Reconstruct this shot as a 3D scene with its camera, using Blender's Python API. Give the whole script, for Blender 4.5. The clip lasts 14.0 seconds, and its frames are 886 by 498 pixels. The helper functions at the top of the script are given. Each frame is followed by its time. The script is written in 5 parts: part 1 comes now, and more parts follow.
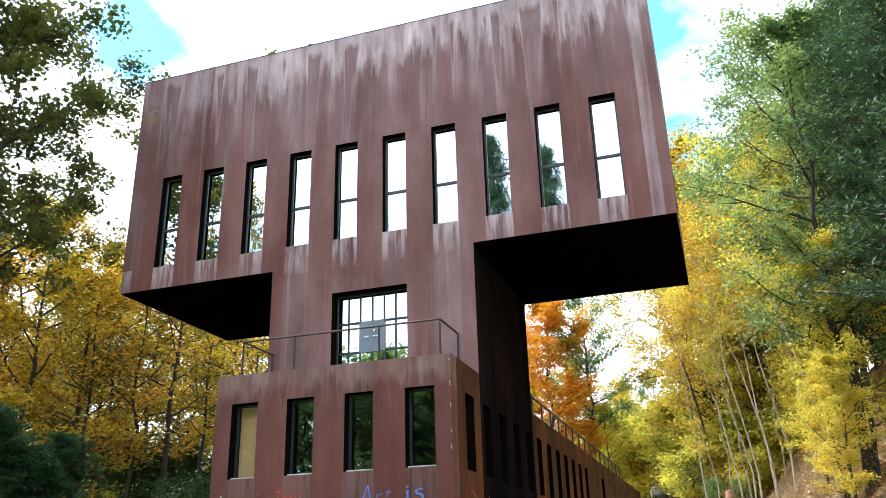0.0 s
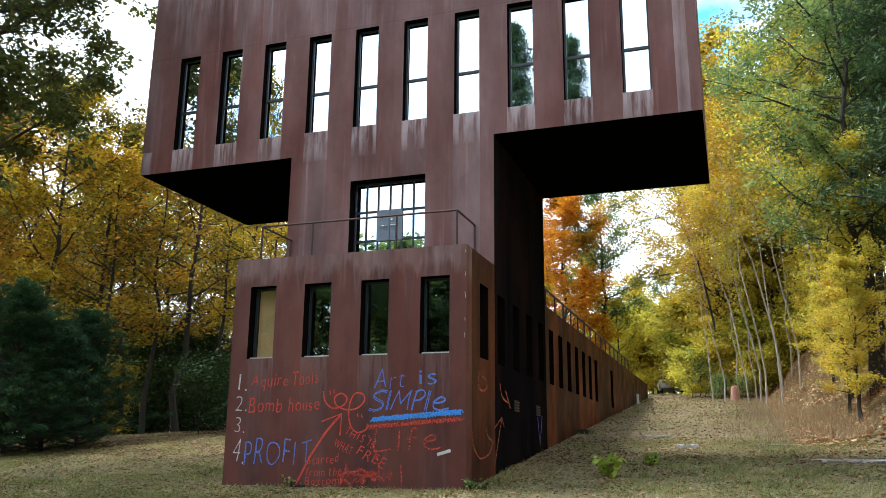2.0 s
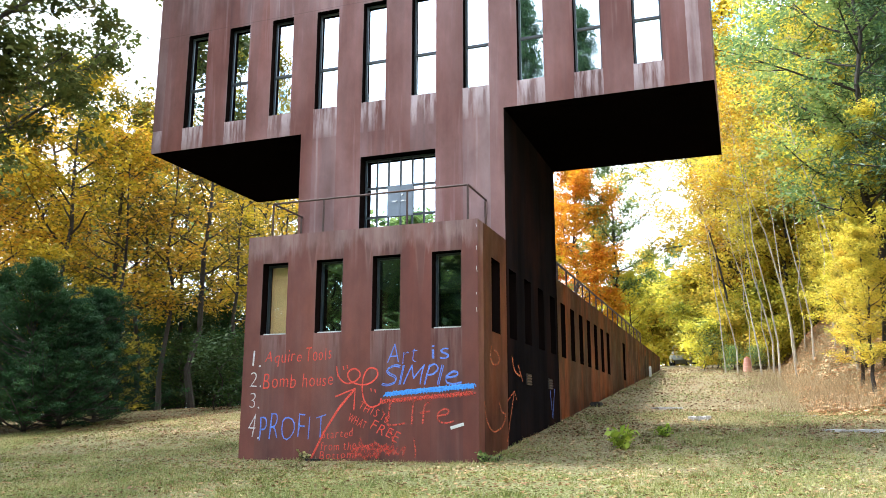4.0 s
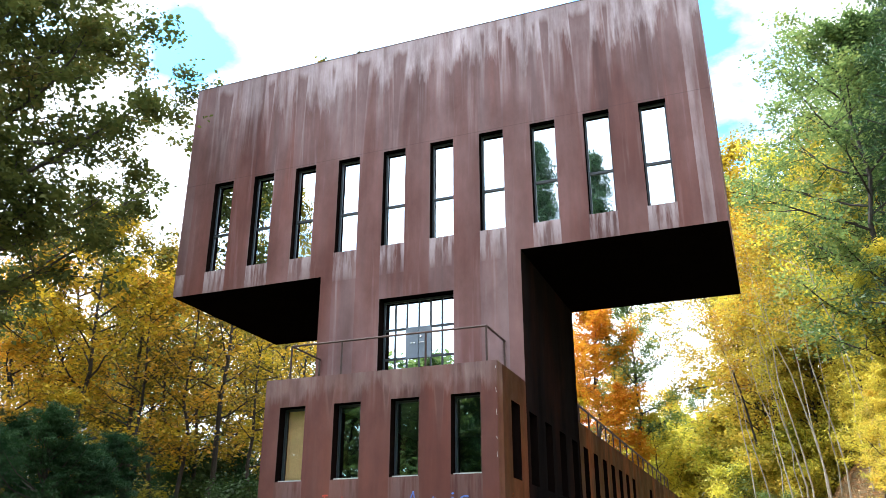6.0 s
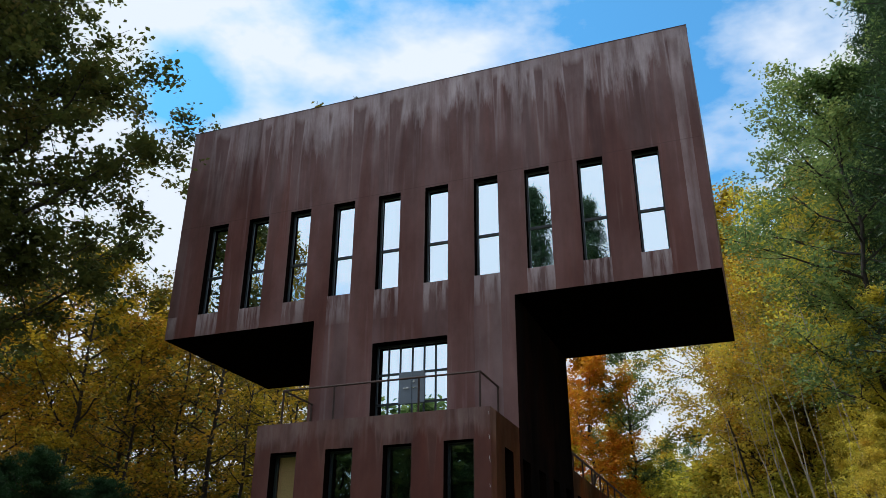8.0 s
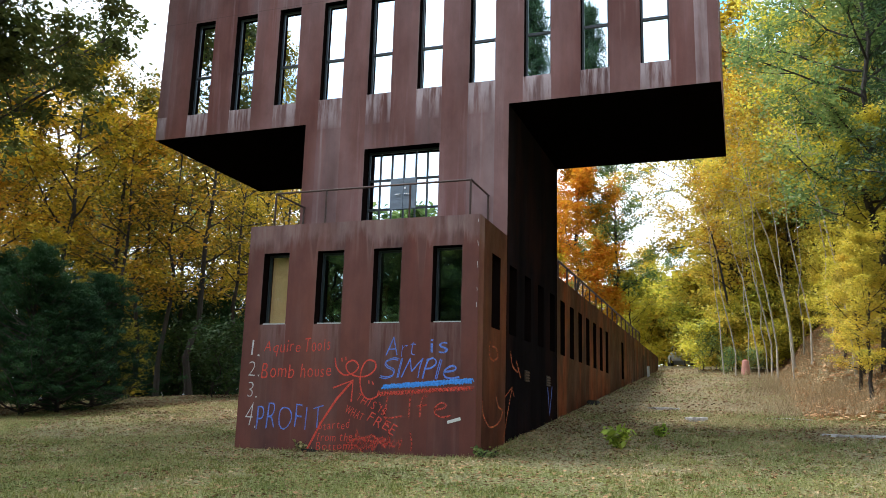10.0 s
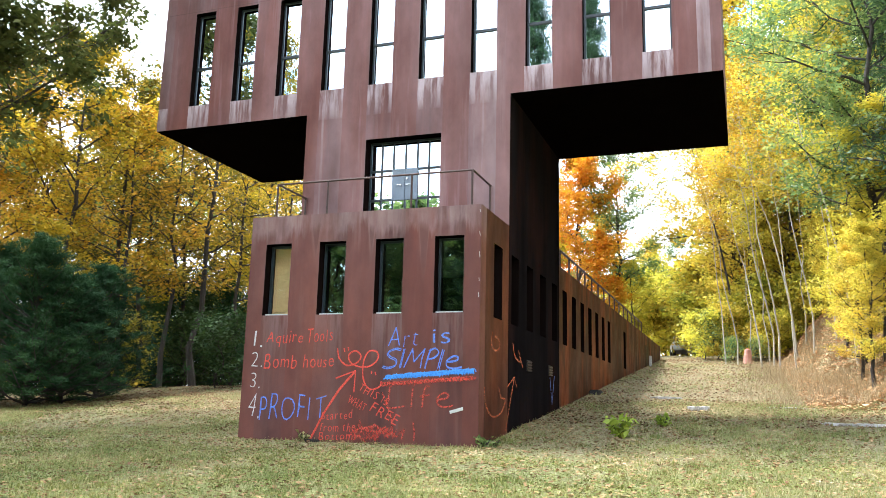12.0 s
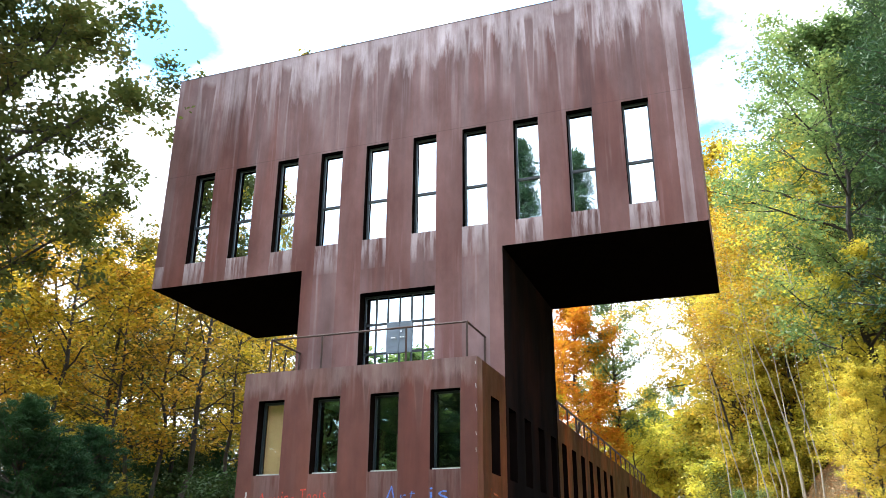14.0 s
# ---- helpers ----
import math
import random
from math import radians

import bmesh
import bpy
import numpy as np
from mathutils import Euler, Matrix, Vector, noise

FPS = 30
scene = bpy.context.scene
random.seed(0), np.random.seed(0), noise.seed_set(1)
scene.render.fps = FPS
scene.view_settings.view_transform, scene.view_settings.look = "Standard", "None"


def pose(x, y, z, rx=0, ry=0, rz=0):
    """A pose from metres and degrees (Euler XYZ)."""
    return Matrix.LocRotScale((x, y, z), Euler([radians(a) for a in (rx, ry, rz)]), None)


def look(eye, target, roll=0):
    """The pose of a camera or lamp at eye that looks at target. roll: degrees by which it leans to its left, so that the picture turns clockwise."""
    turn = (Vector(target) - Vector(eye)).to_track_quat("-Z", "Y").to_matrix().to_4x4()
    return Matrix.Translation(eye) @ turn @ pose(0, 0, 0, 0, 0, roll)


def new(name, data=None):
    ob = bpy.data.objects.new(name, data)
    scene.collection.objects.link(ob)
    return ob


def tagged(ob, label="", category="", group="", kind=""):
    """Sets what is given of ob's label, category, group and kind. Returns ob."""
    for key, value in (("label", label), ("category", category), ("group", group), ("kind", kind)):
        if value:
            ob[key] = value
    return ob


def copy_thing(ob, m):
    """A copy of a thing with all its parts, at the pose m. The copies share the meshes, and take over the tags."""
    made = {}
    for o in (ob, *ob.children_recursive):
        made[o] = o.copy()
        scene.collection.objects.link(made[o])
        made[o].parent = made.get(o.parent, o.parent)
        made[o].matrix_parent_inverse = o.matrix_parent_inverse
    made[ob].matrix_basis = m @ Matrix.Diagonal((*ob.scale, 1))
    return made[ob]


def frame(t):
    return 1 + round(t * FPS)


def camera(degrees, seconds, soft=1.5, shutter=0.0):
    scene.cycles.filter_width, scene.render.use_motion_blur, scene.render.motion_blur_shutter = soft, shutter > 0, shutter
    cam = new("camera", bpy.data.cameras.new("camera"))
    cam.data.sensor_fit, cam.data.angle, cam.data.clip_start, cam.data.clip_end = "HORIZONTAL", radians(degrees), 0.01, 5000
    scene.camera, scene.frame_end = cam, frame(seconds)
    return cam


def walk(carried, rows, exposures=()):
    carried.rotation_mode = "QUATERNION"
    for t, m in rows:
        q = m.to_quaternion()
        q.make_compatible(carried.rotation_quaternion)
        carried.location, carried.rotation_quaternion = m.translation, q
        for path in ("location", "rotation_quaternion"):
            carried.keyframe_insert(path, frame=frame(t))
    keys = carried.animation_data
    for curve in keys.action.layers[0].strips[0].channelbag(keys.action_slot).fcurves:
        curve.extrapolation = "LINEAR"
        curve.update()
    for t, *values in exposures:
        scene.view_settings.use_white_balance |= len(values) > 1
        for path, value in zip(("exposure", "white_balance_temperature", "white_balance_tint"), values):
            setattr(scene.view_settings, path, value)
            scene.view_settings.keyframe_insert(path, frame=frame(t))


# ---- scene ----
# ---------------------------------------------------------------- camera
cam = camera(56.47, 14.0, soft=0.7)
EYE = (4.564, -14.479, 0.668)
ROWS = [  # seconds, yaw, pitch, roll
    (0.0, 18.39, 21.34, 1.51),
    (0.5, 18.10, 24.86, 1.93),
    (1.0, 19.03, 23.04, 0.99),
    (1.5, 19.26, 18.35, 0.38),
    (2.0, 19.05, 13.79, -0.55),
    (2.2, 19.38, 12.90, -0.75),
    (4.3, 19.95, 12.05, -0.01),
    (4.5, 19.38, 12.74, -0.20),
    (5.0, 20.16, 15.24, -0.04),
    (5.5, 20.38, 18.28, -0.40),
    (6.0, 21.28, 21.83, -0.05),
    (6.5, 21.28, 23.93, 0.34),
    (7.0, 20.54, 25.41, 0.71),
    (7.5, 20.01, 25.87, 0.20),
    (8.0, 20.72, 24.93, -0.34),
    (8.5, 20.96, 22.31, -1.00),
    (9.0, 21.01, 17.49, -1.61),
    (9.2, 20.27, 15.42, -1.44),
    (11.3, 19.92, 10.35, -2.07),
    (11.5, 20.11, 10.34, -1.92),
    (12.0, 19.90, 10.98, -1.44),
    (12.5, 20.33, 11.15, -1.29),
    (13.0, 20.05, 13.22, -1.33),
    (13.5, 19.92, 17.97, -1.05),
    (14.0, 19.81, 21.52, -0.33),
]
EXPOSURES = [(t, stops, 6050, 10) for t, stops in (
    (0.0, 0.77), (0.5, 0.22), (1.0, -0.18), (1.5, -0.38), (2.0, 0.17), (2.2, 0.47), (4.3, 1.22), (5.0, 1.27), (5.5, 1.12), (6.0, 0.87), (6.5, 0.27), (7.0, -0.23), (7.5, -0.58), (8.0, -0.98), (8.5, -1.08), (9.0, -0.88), (9.2, -0.68), (11.3, 1.17), (12.5, 1.27), (13.0, 1.27), (13.5, 1.17), (14.0, 0.93))]
walk(cam, [(t, pose(*EYE, 90 + pitch, roll, yaw)) for t, yaw, pitch, roll in ROWS], EXPOSURES)

# ---------------------------------------------------------------- world and sun
SUN_FROM = Vector((-0.50, 0.08, 0.86)).normalized()
CLEARINGS = [((-0.07, 0.74, 0.67), 0.38, 1.65), ((-0.555, 0.614, 0.56), 0.075, 1.5)]
world = bpy.data.worlds.new("sky")
scene.world = world
world.use_nodes = True
wn, wl = world.node_tree.nodes, world.node_tree.links
wn.clear()
w_out = wn.new("ShaderNodeOutputWorld")
w_sky = wn.new("ShaderNodeTexSky")
w_sky.sky_type, w_sky.sun_disc = "NISHITA", False
w_sky.sun_elevation = math.asin(SUN_FROM.z)
w_sky.sun_rotation = math.atan2(SUN_FROM.x, SUN_FROM.y)
w_blue = wn.new("ShaderNodeBackground")
w_blue.inputs["Strength"].default_value = 0.38
w_cloud = wn.new("ShaderNodeBackground")
w_cloud.inputs["Color"].default_value = (0.90, 0.95, 1.0, 1)
w_cloud.inputs["Strength"].default_value = 1.9
w_tc = wn.new("ShaderNodeTexCoord")
w_map = wn.new("ShaderNodeMapping")
w_map.inputs["Location"].default_value = (0.35, 0.1, 0.0)
w_map.inputs["Scale"].default_value = (1.0, 1.0, 1.9)
w_noise = wn.new("ShaderNodeTexNoise")
w_noise.inputs["Scale"].default_value = 3.4
w_noise.inputs["Detail"].default_value = 8
w_noise.inputs["Roughness"].default_value = 0.55
w_mix = wn.new("ShaderNodeMixShader")
wl.new(w_tc.outputs["Generated"], w_map.inputs["Vector"])
wl.new(w_map.outputs["Vector"], w_noise.inputs["Vector"])


def sky_math(op, a, b, clamp=False):
    q = wn.new("ShaderNodeMath")
    q.operation, q.use_clamp = op, clamp
    for key, val in ((0, a), (1, b)):
        if isinstance(val, (int, float)):
            q.inputs[key].default_value = val
        else:
            wl.new(val, q.inputs[key])
    return q.outputs[0]


# clouds cover most of the sky; clearings open in two parts of it
cover = 1.3
for way, wide, depth in CLEARINGS:
    dist = wn.new("ShaderNodeVectorMath")
    dist.operation = "DISTANCE"
    wl.new(w_tc.outputs["Generated"], dist.inputs[0])
    dist.inputs[1].default_value = Vector(way).normalized()
    near = sky_math("SUBTRACT", 1.0, sky_math("DIVIDE", dist.outputs["Value"], wide), True)
    cover = sky_math("SUBTRACT", cover, sky_math("MULTIPLY", near, depth))
w_fac = sky_math("MULTIPLY", sky_math("SUBTRACT", sky_math("ADD", cover, sky_math("MULTIPLY", sky_math("SUBTRACT", w_noise.outputs["Fac"], 0.5), 4.8)), 0.06), 1.2, True)
w_tint = wn.new("ShaderNodeMix")
w_tint.data_type, w_tint.blend_type = "RGBA", "MULTIPLY"
w_tint.inputs[0].default_value = 1.0
w_tint.inputs[7].default_value = (0.26, 0.88, 1.08, 1)
wl.new(w_sky.outputs["Color"], w_tint.inputs[6])
wl.new(w_tint.outputs[2], w_blue.inputs["Color"])
wl.new(sky_math("MAXIMUM", w_fac, 0.06), w_mix.inputs["Fac"])
wl.new(w_blue.outputs["Background"], w_mix.inputs[1])
wl.new(w_cloud.outputs["Background"], w_mix.inputs[2])
wl.new(w_mix.outputs["Shader"], w_out.inputs["Surface"])

sun = new("sun", bpy.data.lights.new("sun", "SUN"))
sun.data.energy, sun.data.angle, sun.data.color = 5.2, radians(16.0), (1.0, 0.95, 0.87)
sun.matrix_world = look(SUN_FROM * 60, (0, 0, 0))


# ---------------------------------------------------------------- materials
def material(name, rough=0.6, metal=0.0, spec=0.5):
    m = bpy.data.materials.new(name)
    m.use_nodes = True
    b = m.node_tree.nodes["Principled BSDF"]
    b.inputs["Roughness"].default_value = rough
    b.inputs["Metallic"].default_value = metal
    b.inputs["Specular IOR Level"].default_value = spec
    return m, m.node_tree.nodes, m.node_tree.links, b


def coords(n, l, scale, kind="Object"):
    tc, mp = n.new("ShaderNodeTexCoord"), n.new("ShaderNodeMapping")
    mp.inputs["Scale"].default_value = scale
    l.new(tc.outputs[kind], mp.inputs["Vector"])
    return mp.outputs["Vector"]


def noise_fac(n, l, vec, scale, detail=4.0, rough=0.55, lo=0.35, hi=0.65, distort=0.0):
    t, r = n.new("ShaderNodeTexNoise"), n.new("ShaderNodeMapRange")
    t.inputs["Scale"].default_value, t.inputs["Detail"].default_value = scale, detail
    t.inputs["Roughness"].default_value, t.inputs["Distortion"].default_value = rough, distort
    r.inputs["From Min"].default_value, r.inputs["From Max"].default_value = lo, hi
    l.new(vec, t.inputs["Vector"])
    l.new(t.outputs["Fac"], r.inputs["Value"])
    return r.outputs["Result"]


def mix(n, l, fac, a, b, mode="MIX"):
    m = n.new("ShaderNodeMix")
    m.data_type, m.blend_type = "RGBA", mode
    for key, val in ((0, fac), (6, a), (7, b)):
        if isinstance(val, (int, float)):
            m.inputs[key].default_value = val
        elif isinstance(val, tuple):
            m.inputs[key].default_value = (*val, 1)
        else:
            l.new(val, m.inputs[key])
    return m.outputs[2]


def calc(n, l, op, a, b):
    m = n.new("ShaderNodeMath")
    m.operation, m.use_clamp = op, True
    for key, val in ((0, a), (1, b)):
        if isinstance(val, (int, float)):
            m.inputs[key].default_value = val
        else:
            l.new(val, m.inputs[key])
    return m.outputs[0]


def relief(n, l, b, height, strength, distance):
    bump = n.new("ShaderNodeBump")
    bump.inputs["Strength"].default_value, bump.inputs["Distance"].default_value = strength, distance
    l.new(height, bump.inputs["Height"])
    l.new(bump.outputs["Normal"], b.inputs["Normal"])


def rust(name, dark, mid, pale, wash=None, pale_amount=0.5, orange=0.0, rough=0.5, sills=None, red=(0.17, 0.045, 0.03), seams=(), strip=None, last=99.0, stain=0.8):
    """Weathering steel: vertical run-off streaks over blotchy patina. wash: (z of the stained edge, its depth below)."""
    m, n, l, b = material(name, rough, 0.0, 0.35)
    streak = noise_fac(n, l, coords(n, l, (1, 1, 0.05)), 2.8, 5, 0.58, 0.35, 0.65)
    broad = noise_fac(n, l, coords(n, l, (1, 1, 0.22)), 0.8, 4, 0.55, 0.35, 0.68)
    blotch = noise_fac(n, l, coords(n, l, (1, 1, 0.6)), 1.1, 6, 0.65, 0.3, 0.7)
    grain = noise_fac(n, l, coords(n, l, (1, 1, 1)), 60, 4, 0.7, 0.2, 0.8)
    c = mix(n, l, streak, dark, mid)
    c = mix(n, l, calc(n, l, "MULTIPLY", broad, 0.55), c, tuple(0.5 * (a + q) for a, q in zip(mid, pale)))
    runs = noise_fac(n, l, coords(n, l, (1, 1, 0.05)), 6.0, 4, 0.55, 0.57, 0.78)
    c = mix(n, l, calc(n, l, "MULTIPLY", runs, pale_amount), c, pale)
    if sills:
        first, pitch, wide, top, deep = sills
        tc0, sp0 = n.new("ShaderNodeTexCoord"), n.new("ShaderNodeSeparateXYZ")
        l.new(tc0.outputs["Object"], sp0.inputs[0])
        q = n.new("ShaderNodeMath")
        q.operation = "FLOORED_MODULO"
        sh = n.new("ShaderNodeMath")
        sh.operation = "SUBTRACT"
        l.new(sp0.outputs["X"], sh.inputs[0])
        sh.inputs[1].default_value = first
        l.new(sh.outputs[0], q.inputs[0])
        q.inputs[1].default_value = pitch
        column = calc(n, l, "MULTIPLY", calc(n, l, "LESS_THAN", q.outputs[0], wide), calc(n, l, "LESS_THAN", sp0.outputs["X"], last))
        fall = n.new("ShaderNodeMapRange")
        fall.inputs["From Min"].default_value, fall.inputs["From Max"].default_value = top - deep, top
        l.new(sp0.outputs["Z"], fall.inputs["Value"])
        below = calc(n, l, "MULTIPLY", fall.outputs["Result"], calc(n, l, "LESS_THAN", sp0.outputs["Z"], top + 0.01))
        drip = noise_fac(n, l, coords(n, l, (1, 1, 0.10)), 8.0, 4, 0.6, 0.40, 0.56)
        f = calc(n, l, "MULTIPLY", calc(n, l, "MULTIPLY", column, calc(n, l, "POWER", below, 0.6)), drip)
        c = mix(n, l, calc(n, l, "MULTIPLY", f, stain), c, pale)
        redder = calc(n, l, "SUBTRACT", 1.0, column)
        low = n.new("ShaderNodeMapRange")
        low.inputs["From Min"].default_value, low.inputs["From Max"].default_value = top + 4.5, top + 1.5
        l.new(sp0.outputs["Z"], low.inputs["Value"])
        c = mix(n, l, calc(n, l, "MULTIPLY", calc(n, l, "MULTIPLY", redder, low.outputs["Result"]), 0.4), c, red)
    if wash:
        sep, mr = n.new("ShaderNodeSeparateXYZ"), n.new("ShaderNodeMapRange")
        tc = n.new("ShaderNodeTexCoord")
        l.new(tc.outputs["Object"], sep.inputs[0])
        l.new(sep.outputs["Z"], mr.inputs["Value"])
        mr.inputs["From Min"].default_value, mr.inputs["From Max"].default_value = wash[0] - wash[1], wash[0]
        jag = noise_fac(n, l, coords(n, l, (1, 1, 0.16)), 2.2, 8, 0.68, 0.28, 0.72)
        fine_jag = noise_fac(n, l, coords(n, l, (1, 1, 0.10)), 6.0, 5, 0.6, 0.25, 0.75)
        edge = calc(n, l, "ADD", calc(n, l, "MULTIPLY", jag, 0.62), calc(n, l, "MULTIPLY", fine_jag, 0.36))
        f = calc(n, l, "MULTIPLY", calc(n, l, "SUBTRACT", mr.outputs["Result"], edge), 4.5)
        wear_sheen = noise_fac(n, l, coords(n, l, (1, 1, 0.12)), 3.0, 6, 0.7, 0.30, 0.62)
        # Pale wash thins to the left, painting in how sky sheen falls off.
        if strip:
            sheen_ramp = n.new("ShaderNodeMapRange")
            sheen_ramp.inputs["From Min"].default_value, sheen_ramp.inputs["From Max"].default_value = -8.6, -6.2
            sheen_ramp.inputs["To Min"].default_value = 0.15
            l.new(sep.outputs["X"], sheen_ramp.inputs["Value"])
            wear_sheen = calc(n, l, "MULTIPLY", wear_sheen, sheen_ramp.outputs["Result"])
        c = mix(n, l, calc(n, l, "MULTIPLY", calc(n, l, "MULTIPLY", f, wear_sheen), 0.85), c, pale)
        tongues = noise_fac(n, l, coords(n, l, (1, 1, 0.03)), 4.5, 4, 0.6, 0.52, 0.70)
        reach = calc(n, l, "MULTIPLY", mr.outputs["Result"], 1.4)
        c = mix(n, l, calc(n, l, "MULTIPLY", calc(n, l, "MULTIPLY", tongues, reach), 0.6), c, pale)
        # dark tongues of run-off that hang from the edge and taper to a point, each with a pale rim
        depth = n.new("ShaderNodeMath")
        depth.operation = "SUBTRACT"
        depth.inputs[0].default_value = wash[0]
        l.new(sep.outputs["Z"], depth.inputs[1])
        ragged = noise_fac(n, l, coords(n, l, (1, 1, 0.12)), 5.0, 3, 0.5, 0.0, 1.0)
        column = n.new("ShaderNodeTexNoise")
        column.inputs["Scale"].default_value, column.inputs["Detail"].default_value = 2.1, 1.6
        l.new(coords(n, l, (1, 1, 0)), column.inputs["Vector"])
        length = n.new("ShaderNodeMath")
        length.operation = "MULTIPLY_ADD"
        length.inputs[1].default_value = -0.100 / wash[1]
        l.new(depth.outputs[0], length.inputs[0])
        l.new(column.outputs["Fac"], length.inputs[2])
        torn = n.new("ShaderNodeMath")
        torn.operation = "MULTIPLY_ADD"
        torn.inputs[1].default_value = 0.03
        l.new(ragged, torn.inputs[0])
        l.new(length.outputs[0], torn.inputs[2])
        rim = calc(n, l, "MULTIPLY", calc(n, l, "SUBTRACT", torn.outputs[0], 0.498), 22)
        core = calc(n, l, "MULTIPLY", calc(n, l, "SUBTRACT", torn.outputs[0], 0.535), 45)
        under = calc(n, l, "MULTIPLY", calc(n, l, "SUBTRACT", depth.outputs[0], calc(n, l, "MULTIPLY", ragged, 0.5)), 5)
        inside = calc(n, l, "SUBTRACT", 1.0, calc(n, l, "DIVIDE", depth.outputs[0], 1.7 * wash[1]))
        c = mix(n, l, calc(n, l, "MULTIPLY", calc(n, l, "MULTIPLY", rim, inside), 0.40), c, pale)
        c = mix(n, l, calc(n, l, "MULTIPLY", calc(n, l, "MULTIPLY", core, inside), calc(n, l, "ADD", calc(n, l, "MULTIPLY", under, 0.70), 0.15)), c, tuple(0.65 * p + 0.35 * q for p, q in zip(dark, mid)))
        if strip:
            away = n.new("ShaderNodeMath")
            away.operation = "COMPARE"
            l.new(sep.outputs["X"], away.inputs[0])
            away.inputs[1].default_value, away.inputs[2].default_value = strip
            c = mix(n, l, calc(n, l, "MULTIPLY", calc(n, l, "MULTIPLY", away.outputs[0], fine_jag), 0.55), c, pale)
    if seams:
        tcs, sps = n.new("ShaderNodeTexCoord"), n.new("ShaderNodeSeparateXYZ")
        l.new(tcs.outputs["Object"], sps.inputs[0])
        for z in seams:
            cmp = n.new("ShaderNodeMath")
            cmp.operation = "COMPARE"
            l.new(sps.outputs["Z"], cmp.inputs[0])
            cmp.inputs[1].default_value, cmp.inputs[2].default_value = z, 0.010
            c = mix(n, l, calc(n, l, "MULTIPLY", cmp.outputs[0], 0.3), c, tuple(0.5 * q for q in dark))
    if orange:
        o = noise_fac(n, l, coords(n, l, (1, 1, 0.35)), 0.8, 5, 0.6, 0.49, 0.68)
        c = mix(n, l, calc(n, l, "MULTIPLY", o, orange), c, (0.27, 0.062, 0.017))
    c = mix(n, l, calc(n, l, "MULTIPLY", blotch, 0.5), c, tuple(0.6 * q for q in dark))
    c = mix(n, l, 0.25, c, mix(n, l, grain, (0.25, 0.25, 0.25), (0.75, 0.75, 0.75)), "OVERLAY")
    l.new(c, b.inputs["Base Color"])
    r = n.new("ShaderNodeMapRange")
    r.inputs["To Min"].default_value, r.inputs["To Max"].default_value = rough - 0.08, rough + 0.18
    l.new(blotch, r.inputs["Value"])
    l.new(r.outputs["Result"], b.inputs["Roughness"])
    relief(n, l, b, grain, 0.12, 0.004)
    return m


# Run-off wash; its pale lilac also paints in sheen from the sky.
RUST_TOP = rust("streaked_weathering_steel", (0.072, 0.021, 0.018), (0.160, 0.052, 0.043), (0.54, 0.45, 0.49), (13.75, 2.6), 0.30,
                sills=(-8.46, 1.2525, 0.63, 8.045, 0.75), seams=(10.63,), strip=(4.05, 0.13), last=3.5)
RUST_LOW = rust("red_weathering_steel", (0.050, 0.014, 0.013), (0.124, 0.034, 0.027), (0.27, 0.18, 0.175), (4.5, 0.9), 0.22, 0.22,
                sills=(-4.665, 1.241, 0.63, 2.445, 1.0), stain=0.4)
# Orange rust is the wall's own; tones are lowered for the side's shade.
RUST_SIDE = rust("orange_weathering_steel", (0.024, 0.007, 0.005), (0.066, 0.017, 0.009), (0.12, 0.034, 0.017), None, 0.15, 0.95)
RUST_PALE = rust("pale_streaked_steel", (0.07, 0.028, 0.020), (0.13, 0.060, 0.044), (0.26, 0.17, 0.14), None, 0.4, 0.2)
# Brown rust set darker than the front, painting in the side's shade.
RUST_EDGE = rust("side_shaded_brown_steel", (0.034, 0.010, 0.007), (0.070, 0.019, 0.012), (0.10, 0.038, 0.024), None, 0.2, 0.4)
# Unrusted sheltered steel, its tones lowered further to hold the overhang's shade.
RUST_SHADED = rust("sheltered_shade_painted_steel", (0.006, 0.005, 0.0055), (0.011, 0.009, 0.0095), (0.020, 0.017, 0.018), None, 0.2, 0.05)
# True steel is rust-brown; the underside's deep shade is put into this black.
SOFFIT_SHADE = rust("soffit_shade_steel", (0.002, 0.0015, 0.0015), (0.003, 0.002, 0.002), (0.004, 0.003, 0.003), None, 0.1, 0, rough=0.8)
# Recess shade is painted into the steel of the reveals.
REVEAL_SHADE = rust("shade_dark_reveal_steel", (0.004, 0.003, 0.003), (0.009, 0.005, 0.0045), (0.016, 0.010, 0.009), None, 0.1, 0, rough=0.7)
for q, gloss in ((RUST_SHADED, 0.0), (SOFFIT_SHADE, 0.0), (RUST_EDGE, 0.15), (RUST_SIDE, 0.15), (REVEAL_SHADE, 0.0)):
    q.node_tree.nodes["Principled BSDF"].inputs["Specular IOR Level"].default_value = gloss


def plain(name, colour, rough=0.6, metal=0.0, vary=0.25, scale=8.0, bump=0.1, stretch=(1, 1, 1)):
    m, n, l, b = material(name, rough, metal)
    f = noise_fac(n, l, coords(n, l, stretch), scale, 6, 0.65, 0.3, 0.7)
    g = noise_fac(n, l, coords(n, l, stretch), scale * 9, 3, 0.6, 0.3, 0.7)
    c = mix(n, l, f, tuple(q * (1 - vary) for q in colour), tuple(min(1, q * (1 + vary)) for q in colour))
    c = mix(n, l, calc(n, l, "MULTIPLY", g, 0.4), c, tuple(q * (1 - vary) for q in colour))
    l.new(c, b.inputs["Base Color"])
    if bump:
        relief(n, l, b, g, bump * 2, 0.01)
    return m


